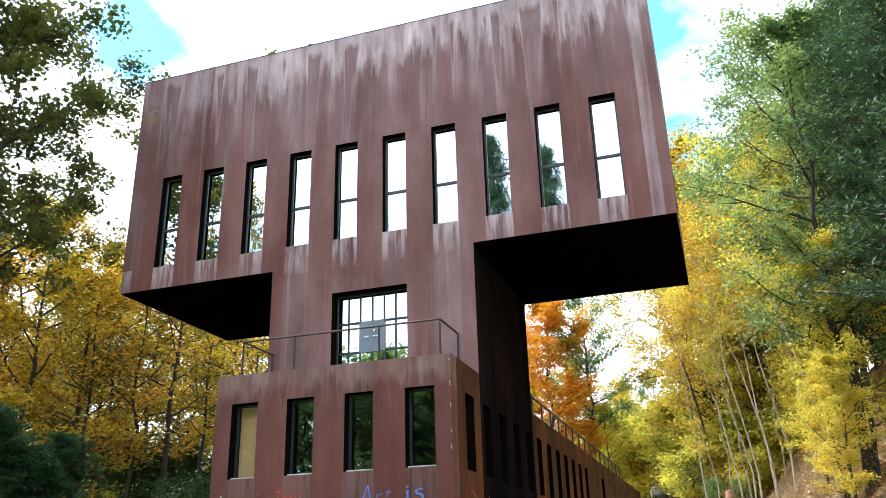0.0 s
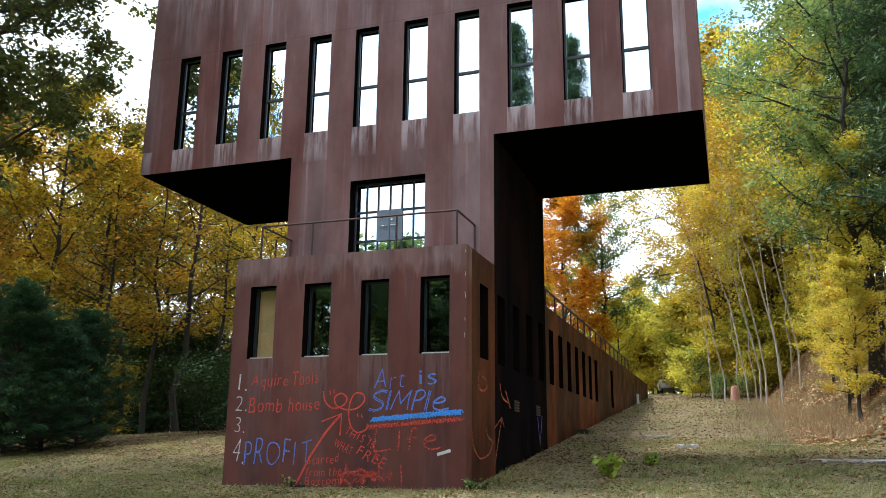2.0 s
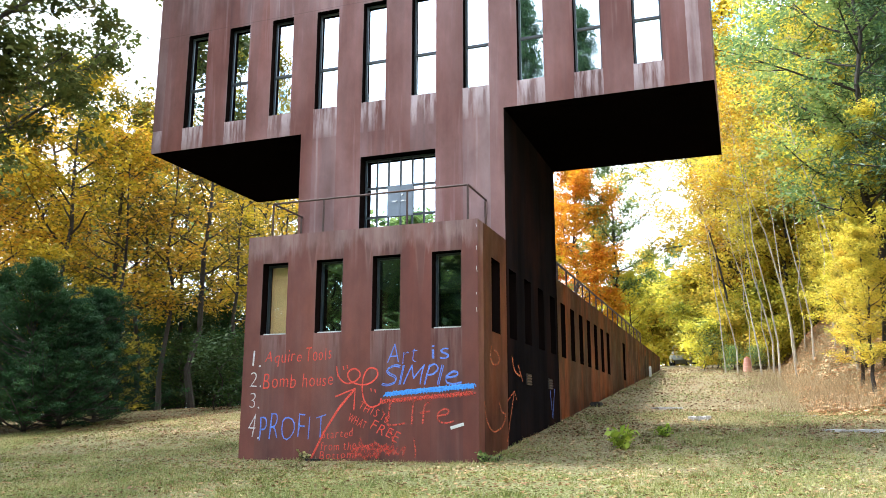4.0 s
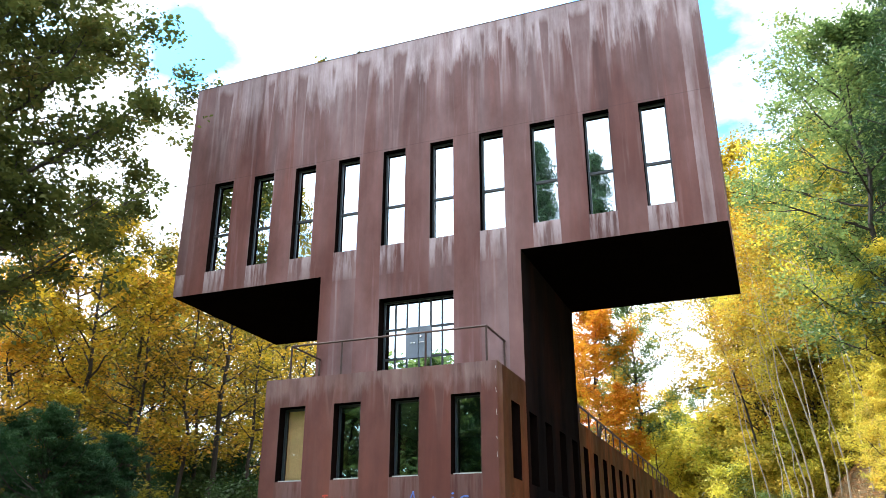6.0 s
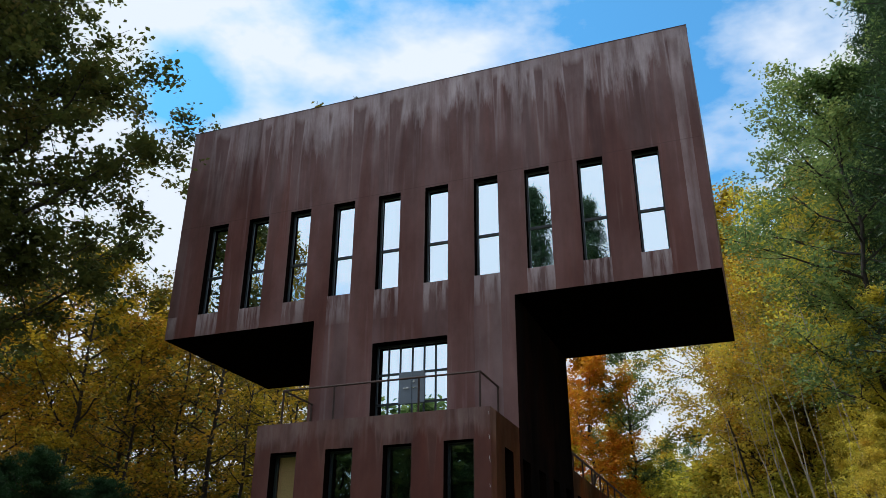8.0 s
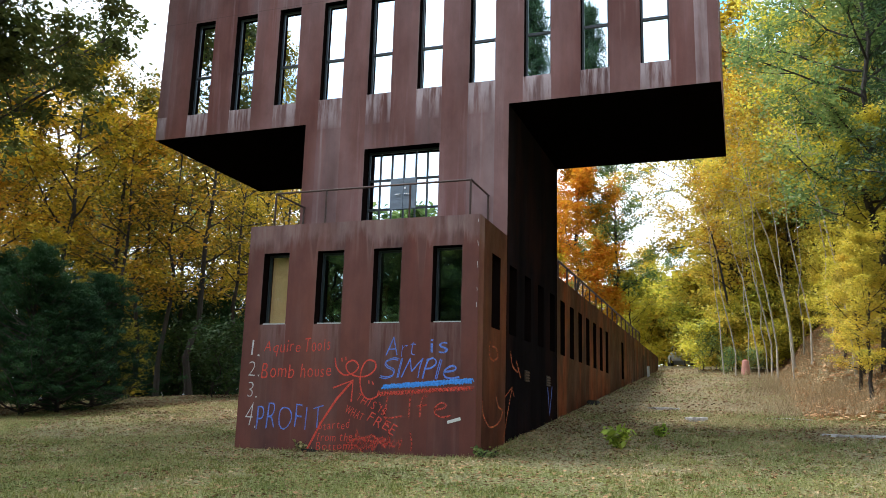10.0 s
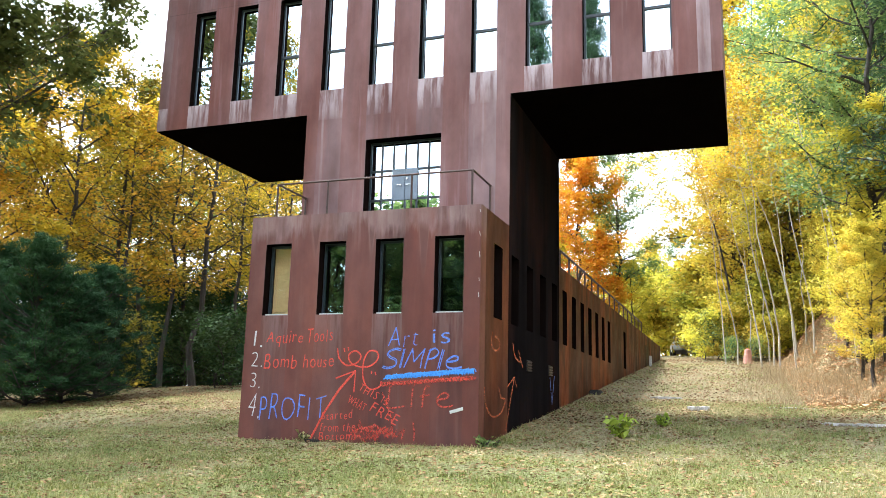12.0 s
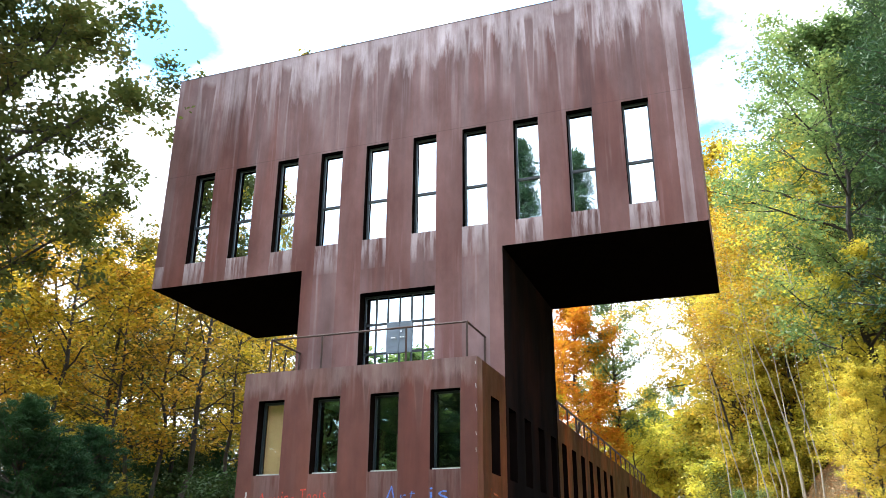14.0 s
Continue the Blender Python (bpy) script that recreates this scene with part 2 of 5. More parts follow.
FRAME = plain("blue_grey_window_frame", (0.016, 0.023, 0.031), 0.45)
STEEL = plain("brown_railing_steel", (0.055, 0.030, 0.026), 0.5, 0.3)
DOORGREY = plain("grey_door_paint", (0.17, 0.21, 0.27), 0.4, 0, 0.1, 3)
CHROME = plain("brushed_steel", (0.6, 0.6, 0.6), 0.25, 1.0)
PALE = plain("pale_sill_metal", (0.5, 0.52, 0.52), 0.5, 0, 0.2, 12)
BLACK = plain("black_opening", (0.008, 0.008, 0.008), 0.7)
TAN = plain("tan_blind", (0.80, 0.52, 0.28), 0.8, 0, 0.12, 2)
INNER = plain("dark_interior", (0.05, 0.045, 0.04), 0.9)
ROOF = plain("roof_membrane", (0.08, 0.08, 0.08), 0.9)


def coated_glass(name, mirror, tint, sheen):
    m = bpy.data.materials.new(name)
    m.use_nodes = True
    n, l = m.node_tree.nodes, m.node_tree.links
    n.clear()
    out, mx = n.new("ShaderNodeOutputMaterial"), n.new("ShaderNodeMixShader")
    gl, tr = n.new("ShaderNodeBsdfGlossy"), n.new("ShaderNodeBsdfTransparent")
    gl.inputs["Color"].default_value, gl.inputs["Roughness"].default_value = (*sheen, 1), 0.0
    tr.inputs["Color"].default_value = (*tint, 1)
    mx.inputs["Fac"].default_value = mirror
    t = noise_fac(n, l, coords(n, l, (1, 1, 1)), 1.6, 2, 0.4, 0.2, 0.8)
    bump = n.new("ShaderNodeBump")
    bump.inputs["Strength"].default_value, bump.inputs["Distance"].default_value = 0.25, 0.004
    l.new(t, bump.inputs["Height"])
    l.new(bump.outputs["Normal"], gl.inputs["Normal"])
    l.new(tr.outputs[0], mx.inputs[1])
    l.new(gl.outputs[0], mx.inputs[2])
    l.new(mx.outputs[0], out.inputs["Surface"])
    return m


GLASS = coated_glass("mirror_coated_glass", 0.92, (0.4, 0.46, 0.46), (0.80, 0.92, 1.0))
CLEAR = coated_glass("greenish_window_glass", 0.13, (0.95, 0.96, 0.93), (0.72, 0.95, 1.0))


def chalk(name, colour, cover=0.75):
    """Spray paint and chalk, thin and patchy over the steel."""
    m, n, l, b = material(name, 0.8)
    b.inputs["Base Color"].default_value = (*colour, 1)
    f = noise_fac(n, l, coords(n, l, (1, 1, 1)), 26, 4, 0.7, 0.25, 0.6)
    r = n.new("ShaderNodeMapRange")
    r.inputs["To Min"].default_value, r.inputs["To Max"].default_value = cover - 0.45, min(1, cover + 0.2)
    l.new(f, r.inputs["Value"])
    l.new(r.outputs["Result"], b.inputs["Alpha"])
    return m


CHALK_WHITE = chalk("white_chalk", (0.55, 0.55, 0.56), 0.8)
CHALK_RED = chalk("red_spray_paint", (0.62, 0.075, 0.05), 0.85)
CHALK_BLUE = chalk("blue_spray_paint", (0.12, 0.22, 0.66), 0.8)
CHALK_SKY = chalk("bright_blue_spray_paint", (0.06, 0.28, 0.80), 0.9)
CHALK_FAINT = chalk("faded_red_spray_paint", (0.46, 0.06, 0.04), 0.6)
CHALK_ORANGE = chalk("orange_spray_paint", (0.42, 0.10, 0.035), 0.55)


def leafy(name, colours, trans=0.45, rough=0.55):
    """Thin leaves that let light through; each leaf takes its own tint between the given colours."""
    m = bpy.data.materials.new(name)
    m.use_nodes = True
    n, l = m.node_tree.nodes, m.node_tree.links
    n.clear()
    out = n.new("ShaderNodeOutputMaterial")
    geo, ramp, info = n.new("ShaderNodeNewGeometry"), n.new("ShaderNodeValToRGB"), n.new("ShaderNodeObjectInfo")
    while len(ramp.color_ramp.elements) < len(colours):
        ramp.color_ramp.elements.new(0.5)
    for i, (e, c) in enumerate(zip(ramp.color_ramp.elements, colours)):
        e.position, e.color = i / max(1, len(colours) - 1), (*c, 1)
    big = noise_fac(n, l, coords(n, l, (1, 1, 1)), 0.45, 3, 0.6, 0.3, 0.7)
    mx = n.new("ShaderNodeMath")
    mx.operation = "MULTIPLY_ADD"
    mx.inputs[1].default_value = 0.45
    l.new(geo.outputs["Random Per Island"], mx.inputs[0])
    half = n.new("ShaderNodeMath")
    half.operation = "MULTIPLY"
    half.inputs[1].default_value = 0.55
    l.new(big, half.inputs[0])
    l.new(half.outputs[0], mx.inputs[2])
    l.new(mx.outputs[0], ramp.inputs["Fac"])
    hsv = n.new("ShaderNodeHueSaturation")
    mr = n.new("ShaderNodeMapRange")
    mr.inputs["To Min"].default_value, mr.inputs["To Max"].default_value = 0.482, 0.515
    l.new(info.outputs["Random"], mr.inputs["Value"])
    l.new(mr.outputs["Result"], hsv.inputs["Hue"])
    l.new(ramp.outputs["Color"], hsv.inputs["Color"])
    d, t, s = n.new("ShaderNodeBsdfDiffuse"), n.new("ShaderNodeBsdfTranslucent"), n.new("ShaderNodeMixShader")
    g, s2 = n.new("ShaderNodeBsdfGlossy"), n.new("ShaderNodeMixShader")
    g.inputs["Roughness"].default_value = rough
    s.inputs["Fac"].default_value, s2.inputs["Fac"].default_value = trans, 0.03
    l.new(hsv.outputs["Color"], d.inputs["Color"])
    l.new(hsv.outputs["Color"], t.inputs["Color"])
    l.new(d.outputs[0], s.inputs[1])
    l.new(t.outputs[0], s.inputs[2])
    l.new(s.outputs[0], s2.inputs[1])
    l.new(g.outputs[0], s2.inputs[2])
    l.new(s2.outputs[0], out.inputs["Surface"])
    return m


LEAF = {
    "yellow": leafy("yellow_maple_leaves", [(0.07, 0.08, 0.014), (0.32, 0.25, 0.021), (0.62, 0.41, 0.028), (0.76, 0.45, 0.03)], 0.45),
    "olive": leafy("olive_leaves", [(0.045, 0.065, 0.012), (0.12, 0.12, 0.016), (0.32, 0.23, 0.018), (0.52, 0.30, 0.018)], 0.45),
    "green": leafy("green_leaves", [(0.05, 0.10, 0.034), (0.13, 0.21, 0.068), (0.25, 0.33, 0.10), (0.42, 0.41, 0.12)], 0.5),
    "lime": leafy("yellow_green_leaves", [(0.16, 0.19, 0.03), (0.47, 0.44, 0.055), (0.74, 0.60, 0.075), (0.88, 0.66, 0.085)], 0.55),
    "orange": leafy("orange_leaves", [(0.32, 0.22, 0.016), (0.60, 0.32, 0.016), (0.64, 0.25, 0.014), (0.58, 0.13, 0.012)], 0.5),
    "oak": leafy("oak_leaves", [(0.035, 0.056, 0.014), (0.062, 0.09, 0.02), (0.10, 0.12, 0.026), (0.20, 0.15, 0.03)], 0.45),
    "pine": leafy("pine_needles", [(0.022, 0.050, 0.022), (0.042, 0.088, 0.032), (0.075, 0.13, 0.042)], 0.3),
    "bush": leafy("dark_pine_needles", [(0.005, 0.026, 0.008), (0.012, 0.052, 0.014), (0.034, 0.100, 0.022)], 0.2, 0.8),
    "grass": leafy("dry_grass", [(0.09, 0.13, 0.035), (0.20, 0.235, 0.07), (0.38, 0.35, 0.16), (0.56, 0.48, 0.27)], 0.35),
    "litter": leafy("fallen_leaves", [(0.05, 0.028, 0.014), (0.15, 0.08, 0.035), (0.32, 0.21, 0.095), (0.54, 0.44, 0.27)], 0.1),
    # Dry litter with brightened colours, standing in for sunlight on the bank.
    "bank": leafy("sun_brightened_bank_leaves", [(0.20, 0.10, 0.045), (0.42, 0.24, 0.11), (0.56, 0.38, 0.20), (0.64, 0.52, 0.34)], 0.1),
    "fresh": leafy("fresh_green_leaves", [(0.16, 0.27, 0.035), (0.30, 0.42, 0.05), (0.46, 0.52, 0.07)], 0.4),
    "turf": leafy("green_turf", [(0.07, 0.10, 0.025), (0.17, 0.20, 0.05), (0.36, 0.34, 0.11)], 0.3),
    # "under" is a darker green with the wood's shade put into its colours.
    "under": leafy("shaded_undergrowth_leaves", [(0.022, 0.044, 0.013), (0.042, 0.078, 0.02), (0.085, 0.12, 0.03)], 0.35),
    "straw": leafy("tall_dry_weeds", [(0.19, 0.14, 0.075), (0.32, 0.25, 0.135), (0.44, 0.37, 0.22)], 0.3),
}
BARK = plain("grey_brown_bark", (0.038, 0.031, 0.026), 0.9, 0, 0.45, 6, 0.5, (1, 1, 0.25))
BIRCH = plain("pale_grey_bark", (0.40, 0.36, 0.30), 0.85, 0, 0.35, 5, 0.3, (1, 1, 0.6))


def ground_material():
    m, n, l, b = material("leaf_strewn_lawn", 0.95, 0, 0.1)
    v = coords(n, l, (1, 1, 1))
    big = noise_fac(n, l, v, 0.16, 5, 0.6, 0.38, 0.62)
    mid = noise_fac(n, l, v, 1.3, 6, 0.7, 0.36, 0.64)
    fine = noise_fac(n, l, v, 14, 5, 0.75, 0.3, 0.7)
    spots = noise_fac(n, l, v, 22, 2, 0.5, 0.58, 0.66)
    light = noise_fac(n, l, v, 17, 3, 0.6, 0.60, 0.70)
    c = mix(n, l, mid, (0.27, 0.215, 0.12), (0.30, 0.28, 0.13))
    c = mix(n, l, calc(n, l, "MULTIPLY", big, 0.8), c, (0.22, 0.27, 0.10))
    c = mix(n, l, calc(n, l, "MULTIPLY", fine, 0.55), c, (0.48, 0.42, 0.27))
    c = mix(n, l, calc(n, l, "MULTIPLY", spots, 0.75), c, (0.075, 0.045, 0.022))
    c = mix(n, l, calc(n, l, "MULTIPLY", light, 0.6), c, (0.60, 0.55, 0.40))
    sp = n.new("ShaderNodeSeparateXYZ")
    l.new(v, sp.inputs[0])
    wander = n.new("ShaderNodeMath")
    wander.operation = "MULTIPLY_ADD"
    l.new(noise_fac(n, l, v, 0.35, 6, 0.65, 0.2, 0.8), wander.inputs[0])
    wander.inputs[1].default_value = 7.0
    l.new(sp.outputs["Y"], wander.inputs[2])
    mossy, leafy_zone = n.new("ShaderNodeMapRange"), n.new("ShaderNodeMapRange")
    mossy.inputs["From Min"].default_value, mossy.inputs["From Max"].default_value = 0.5, -3.0
    leafy_zone.inputs["From Min"].default_value, leafy_zone.inputs["From Max"].default_value = 4.0, 8.0
    for q in (mossy, leafy_zone):
        l.new(wander.outputs[0], q.inputs["Value"])
    c = mix(n, l, calc(n, l, "MULTIPLY", mossy.outputs["Result"], 0.5), c, mix(n, l, fine, (0.11, 0.17, 0.045), (0.36, 0.38, 0.15)))
    c = mix(n, l, calc(n, l, "MULTIPLY", leafy_zone.outputs["Result"], 0.6), c, mix(n, l, fine, (0.16, 0.11, 0.068), (0.40, 0.31, 0.20)))
    clump = noise_fac(n, l, v, 4.2, 9, 0.82, 0.50, 0.60)
    tuft = noise_fac(n, l, v, 9.0, 6, 0.75, 0.54, 0.62)
    bare = noise_fac(n, l, v, 0.9, 7, 0.7, 0.55, 0.66)
    c = mix(n, l, calc(n, l, "MULTIPLY", bare, 0.5), c, (0.42, 0.34, 0.23))
    c = mix(n, l, calc(n, l, "MULTIPLY", clump, 0.42), c, (0.10, 0.085, 0.045))
    c = mix(n, l, calc(n, l, "MULTIPLY", tuft, 0.5), c, (0.13, 0.19, 0.05))
    l.new(c, b.inputs["Base Color"])
    relief(n, l, b, fine, 1.0, 0.06)
    return m


GROUND = ground_material()


# ---------------------------------------------------------------- mesh helpers
def box(bm, x0, x1, y0, y1, z0, z1, bevel=0.0):
    r = bmesh.ops.create_cube(bm, size=1, matrix=Matrix.Translation(((x0 + x1) / 2, (y0 + y1) / 2, (z0 + z1) / 2)) @ Matrix.Diagonal((abs(x1 - x0), abs(y1 - y0), abs(z1 - z0), 1)))
    if bevel:
        bmesh.ops.bevel(bm, geom=list({e for q in r["verts"] for e in q.link_edges}), offset=bevel, segments=2, affect="EDGES")


def part(name, shape, mat, parent=None, label=""):
    """Links a bmesh or a mesh as one object, under a thing or a part."""
    me = shape
    if isinstance(shape, bmesh.types.BMesh):
        me = bpy.data.meshes.new(name)
        shape.to_mesh(me)
        shape.free()
    if mat and not me.materials:
        me.materials.append(mat)
    ob = new(name, me)
    ob.parent = parent
    return tagged(ob, label)


def boxes(name, mat, parent, rows, label="", bevel=0.0):
    bm = bmesh.new()
    for r in rows:
        box(bm, *r, bevel)
    return part(name, bm, mat, parent, label)


def sheet(bm, origin, u, n, breaks_u, breaks_v, solid, side=None):
    """A wall of thickness |n| on a grid of u and z breaks; cells where solid(u, z) is false are left open, with reveals."""
    o, u, n, up = Vector(origin), Vector(u), Vector(n), Vector((0, 0, 1))
    verts = {}

    def at(i, j, k):
        if (i, j, k) not in verts:
            verts[i, j, k] = bm.verts.new(o + u * breaks_u[i] + up * breaks_v[j] + n * k)
        return verts[i, j, k]

    nu, nv = len(breaks_u) - 1, len(breaks_v) - 1
    full = {(i, j) for i in range(nu) for j in range(nv)
            if solid((breaks_u[i] + breaks_u[i + 1]) / 2, (breaks_v[j] + breaks_v[j + 1]) / 2)}
    for i, j in full:
        for k in (0, 1):
            bm.faces.new([at(i, j, k), at(i + 1, j, k), at(i + 1, j + 1, k), at(i, j + 1, k)])
        for a, c, e in (((i - 1, j), (i, j), (i, j + 1)), ((i + 1, j), (i + 1, j), (i + 1, j + 1)),
                        ((i, j - 1), (i, j), (i + 1, j)), ((i, j + 1), (i, j + 1), (i + 1, j + 1))):
            if a not in full:
                f = bm.faces.new([at(*c, 0), at(*e, 0), at(*e, 1), at(*c, 1)])
                # undersides and tops of openings take steel with shade in its colour
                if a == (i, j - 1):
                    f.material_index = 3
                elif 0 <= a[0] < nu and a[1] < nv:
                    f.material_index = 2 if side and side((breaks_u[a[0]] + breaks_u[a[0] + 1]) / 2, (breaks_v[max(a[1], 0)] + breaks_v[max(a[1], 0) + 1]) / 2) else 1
    bmesh.ops.recalc_face_normals(bm, faces=bm.faces)


def wall(name, mat, parent, origin, u, n, length, z0, z1, holes, label="", inside=None):
    bu = sorted({0.0, length, *[q for h in holes for q in h[:2]]})
    bv = sorted({z0, z1, *[q for h in holes for q in h[2:]]})
    if inside:
        bu, bv = sorted({*bu, *inside[0]}), sorted({*bv, *inside[1]})
    bm = bmesh.new()
    sheet(bm, origin, u, n, bu, bv, lambda a, c: not any(h[0] < a < h[1] and h[2] < c < h[3] for h in holes) and (not inside or inside[2](a, c)),
          lambda a, c: inside and not inside[2](a, c))
    ob = part(name, bm, mat, parent, label)
    # Reveals, tower edges and undersides carry shade in their steel's colour.
    ob.data.materials.append(REVEAL_SHADE)
    ob.data.materials.append(RUST_SHADED)
    ob.data.materials.append(SOFFIT_SHADE)
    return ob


def tube(points, radii, sides=6):
    """Vertices and faces of a tapering tube along points."""
    pts = np.array(points, float)
    vs, fs = [], []
    for i, q in enumerate(pts):
        d = pts[min(i + 1, len(pts) - 1)] - pts[max(i - 1, 0)]
        d = d / (np.linalg.norm(d) + 1e-9)
        a = np.cross(d, (0.31, 0.95, 0.05))
        a /= np.linalg.norm(a) + 1e-9
        c = np.cross(d, a)
        for k in range(sides):
            w = 2 * math.pi * k / sides
            vs.append(q + radii[i] * (math.cos(w) * a + math.sin(w) * c))
    for i in range(len(pts) - 1):
        for k in range(sides):
            fs.append((i * sides + k, i * sides + (k + 1) % sides, (i + 1) * sides + (k + 1) % sides, (i + 1) * sides + k))
    fs.append(tuple(range(sides - 1, -1, -1)))
    fs.append(tuple((len(pts) - 1) * sides + k for k in range(sides)))
    return vs, fs


def joined(name, tubes, mat):
    vs, fs = [], []
    for v, f in tubes:
        k = len(vs)
        vs += [tuple(q) for q in v]
        fs += [tuple(i + k for i in q) for q in f]
    me = bpy.data.meshes.new(name)
    me.from_pydata(vs, [], fs)
    me.materials.append(mat)
    return me


def flowing(points, steps=5):
    """A smooth line through points (Catmull-Rom)."""
    p = [Vector(q) for q in points]
    p = [p[0] * 2 - p[1]] + p + [p[-1] * 2 - p[-2]]
    out = []
    for i in range(1, len(p) - 2):
        for k in range(steps):
            t = k / steps
            out.append(0.5 * (2 * p[i] + (p[i + 1] - p[i - 1]) * t + (2 * p[i - 1] - 5 * p[i] + 4 * p[i + 1] - p[i + 2]) * t * t
                              + (3 * p[i] - p[i - 1] - 3 * p[i + 1] + p[i + 2]) * t ** 3))
    return out + [p[-2]]


def stroke(name, mat, parent, points, width, flat, label=""):
    """A painted line on a wall: a tube pressed flat along the axis flat."""
    rng = random.Random(len(points))
    vs, fs = tube(points, [width / 2 * rng.uniform(0.8, 1.15) for _ in points], 6)
    vs = [tuple(points[0][i] + 0.06 * (q[i] - points[0][i]) if i == flat else q[i] for i in range(3)) for q in vs]
    return part(name, joined(name, [(vs, fs)], mat), None, parent, label)


# ---------------------------------------------------------------- ground
def smooth(a, lo, hi):
    q = min(1.0, max(0.0, (a - lo) / (hi - lo)))
    return q * q * (3 - 2 * q)


def lie(x, y):
    """Height of the ground: a lawn rising past the building, with a wooded bank beside it."""
    if y < 0:
        z = 0.062 * max(y, -40)
    elif y < 40:
        z = 0.109 * y
    else:
        z = 4.36 + 0.05 * min(y - 40, 300)
    left = smooth(-x, 5.0, 16.0)
    crest = min(z, 0.107 * max(y, 0)) if y < 14 else 1.498 + 0.008 * min(y - 14, 60)
    if y > 0:
        z = z * (1 - left) + crest * left
    z -= 0.042 * max(0, min(-x - 12, 40)) * smooth(y, -14, 4)
    edge = 6.9 + 0.75 * max(0.0, 9 - y) - 1.1 * smooth(y, 14, 27) + 0.02 * max(0, y - 30)
    bank = max(0.0, x - edge)
    z += min(bank, 22) * (0.62 + 0.26 * smooth(y, 16, 28)) * smooth(bank, 0, 2.2) * smooth(y, -30, 6)
    return z


def ground_mesh():
    def lines(a, b, fine, lo, hi):
        out, q, step = [], a, fine
        q = lo
        inner = list(np.arange(lo, hi + 1e-6, fine))
        down, s = [], fine
        while q > a:
            s *= 1.22
            q -= s
            down.append(max(q, a))
        up, q, s = [], inner[-1], fine
        while q < b:
            s *= 1.22
            q += s
            up.append(min(q, b))
        return down[::-1] + inner + up
    xs, ys = lines(-900, 900, 0.4, -26, 16), lines(-900, 1200, 0.4, -14, 40)
    vs = []
    for y in ys:
        for x in xs:
            rough = 0.035 * noise.noise((x * 0.5, y * 0.5, 0)) + 0.02 * noise.noise((x * 1.7, y * 1.7, 3))
            rough *= smooth(max(abs(x + 2.5) - 2.7, -y, y - 34.6), 0.0, 1.5) + 0.1
            vs.append((x, y, lie(x, y) + rough))
    k = len(xs)
    fs = [(j * k + i, j * k + i + 1, (j + 1) * k + i + 1, (j + 1) * k + i) for j in range(len(ys) - 1) for i in range(k - 1)]
    me = bpy.data.meshes.new("ground")
    me.from_pydata(vs, [], fs)
    me.polygons.foreach_set("use_smooth", [True] * len(fs))
    me.materials.append(GROUND)
    return me


ground = tagged(new("ground", ground_mesh()), "sloping lawn of thin grass strewn with fallen leaves", "ground", kind="structure")

# ---------------------------------------------------------------- the building
W, S, B, H = 5.013, 1.952, 6.946, 4.5          # tower width, terrace depth, tower back, terrace height
UL, UR, ZU, ZT = -9.381, 4.393, 7.459, 13.704  # upper block: ends, underside, top
TH = 0.34                                      # wall thickness
END = 34.6                                     # back of the long low wing

house = tagged(new("tower_house"), "rust-red weathering-steel building, a tall T-shaped tower on a long low wing", "building")

UPPER = [(-8.44 + 1.2525 * k, -8.44 + 1.2525 * k + 0.594) for k in range(10)]
LOWER = [(-4.645 + 1.241 * k, -4.645 + 1.241 * k + 0.59) for k in range(4)]
SIDE = [(0.88 + 1.3 * k, 0.88 + 1.3 * k + 0.6) for k in range(12)] + [(19.25, 19.9)]
UW, LW = (8.045, 10.57), (2.445, 3.915)
DOOR = (-3.43, -1.589, 4.5, 6.706)

wall("front_wall", RUST_TOP, house, (UL, S, 0), (1, 0, 0), (0, TH, 0), UR - UL, H, ZT,
     [(a - UL, b - UL, *UW) for a, b in UPPER] + [(DOOR[0] - UL, DOOR[1] - UL, *DOOR[2:])],
     "streaked rust-brown steel front with a row of tall windows",
     ((-W - UL, -UL), (ZU,), lambda u, z: z > ZU or -W < u + UL < 0))
wall("end_wall", RUST_TOP, house, (UR, S + TH, 0), (0, 1, 0), (-TH, 0, 0), B - S - TH, ZU, ZT, [])
wall("end_wall", RUST_TOP, house, (UL, S + TH, 0), (0, 1, 0), (TH, 0, 0), B - S - TH, ZU, ZT, [])
wall("back_wall", RUST_TOP, house, (UL + TH, B, 0), (1, 0, 0), (0, -TH, 0), UR - UL - 2 * TH, H, ZT, [], "",
     ((-W - UL - TH, -UL - TH), (ZU,), lambda u, z: z > ZU or -W < u + UL + TH < 0))
wall("tower_side", RUST_SHADED, house, (0, S + TH, 0), (0, 1, 0), (-TH, 0, 0), B - S - 2 * TH, H, ZU + 0.1, [], "sheltered steel side of the tower, shade painted into its colour")
wall("tower_side", RUST_SHADED, house, (-W, S + TH, 0), (0, 1, 0), (TH, 0, 0), B - S - 2 * TH, H, ZU + 0.1, [])
boxes("tower_corner", RUST_SHADED, house, [(-0.003 - 0.3, 0.003, B - TH, B + 0.003, H, ZU)])
boxes("soffit", SOFFIT_SHADE, house, [(0.003, UR - TH, S + TH, B - TH, ZU - 0.004, ZU + 0.12)], "underside of the overhanging block, painted black for its shade")
boxes("soffit", SOFFIT_SHADE, house, [(UL + TH, -W - 0.003, S + TH, B - TH, ZU - 0.004, ZU + 0.12)], "underside of the overhanging block, painted black for its shade")
boxes("roof", ROOF, house, [(UL + TH, UR - TH, S + TH, B - TH, ZT - 0.25, ZT - 0.12)])
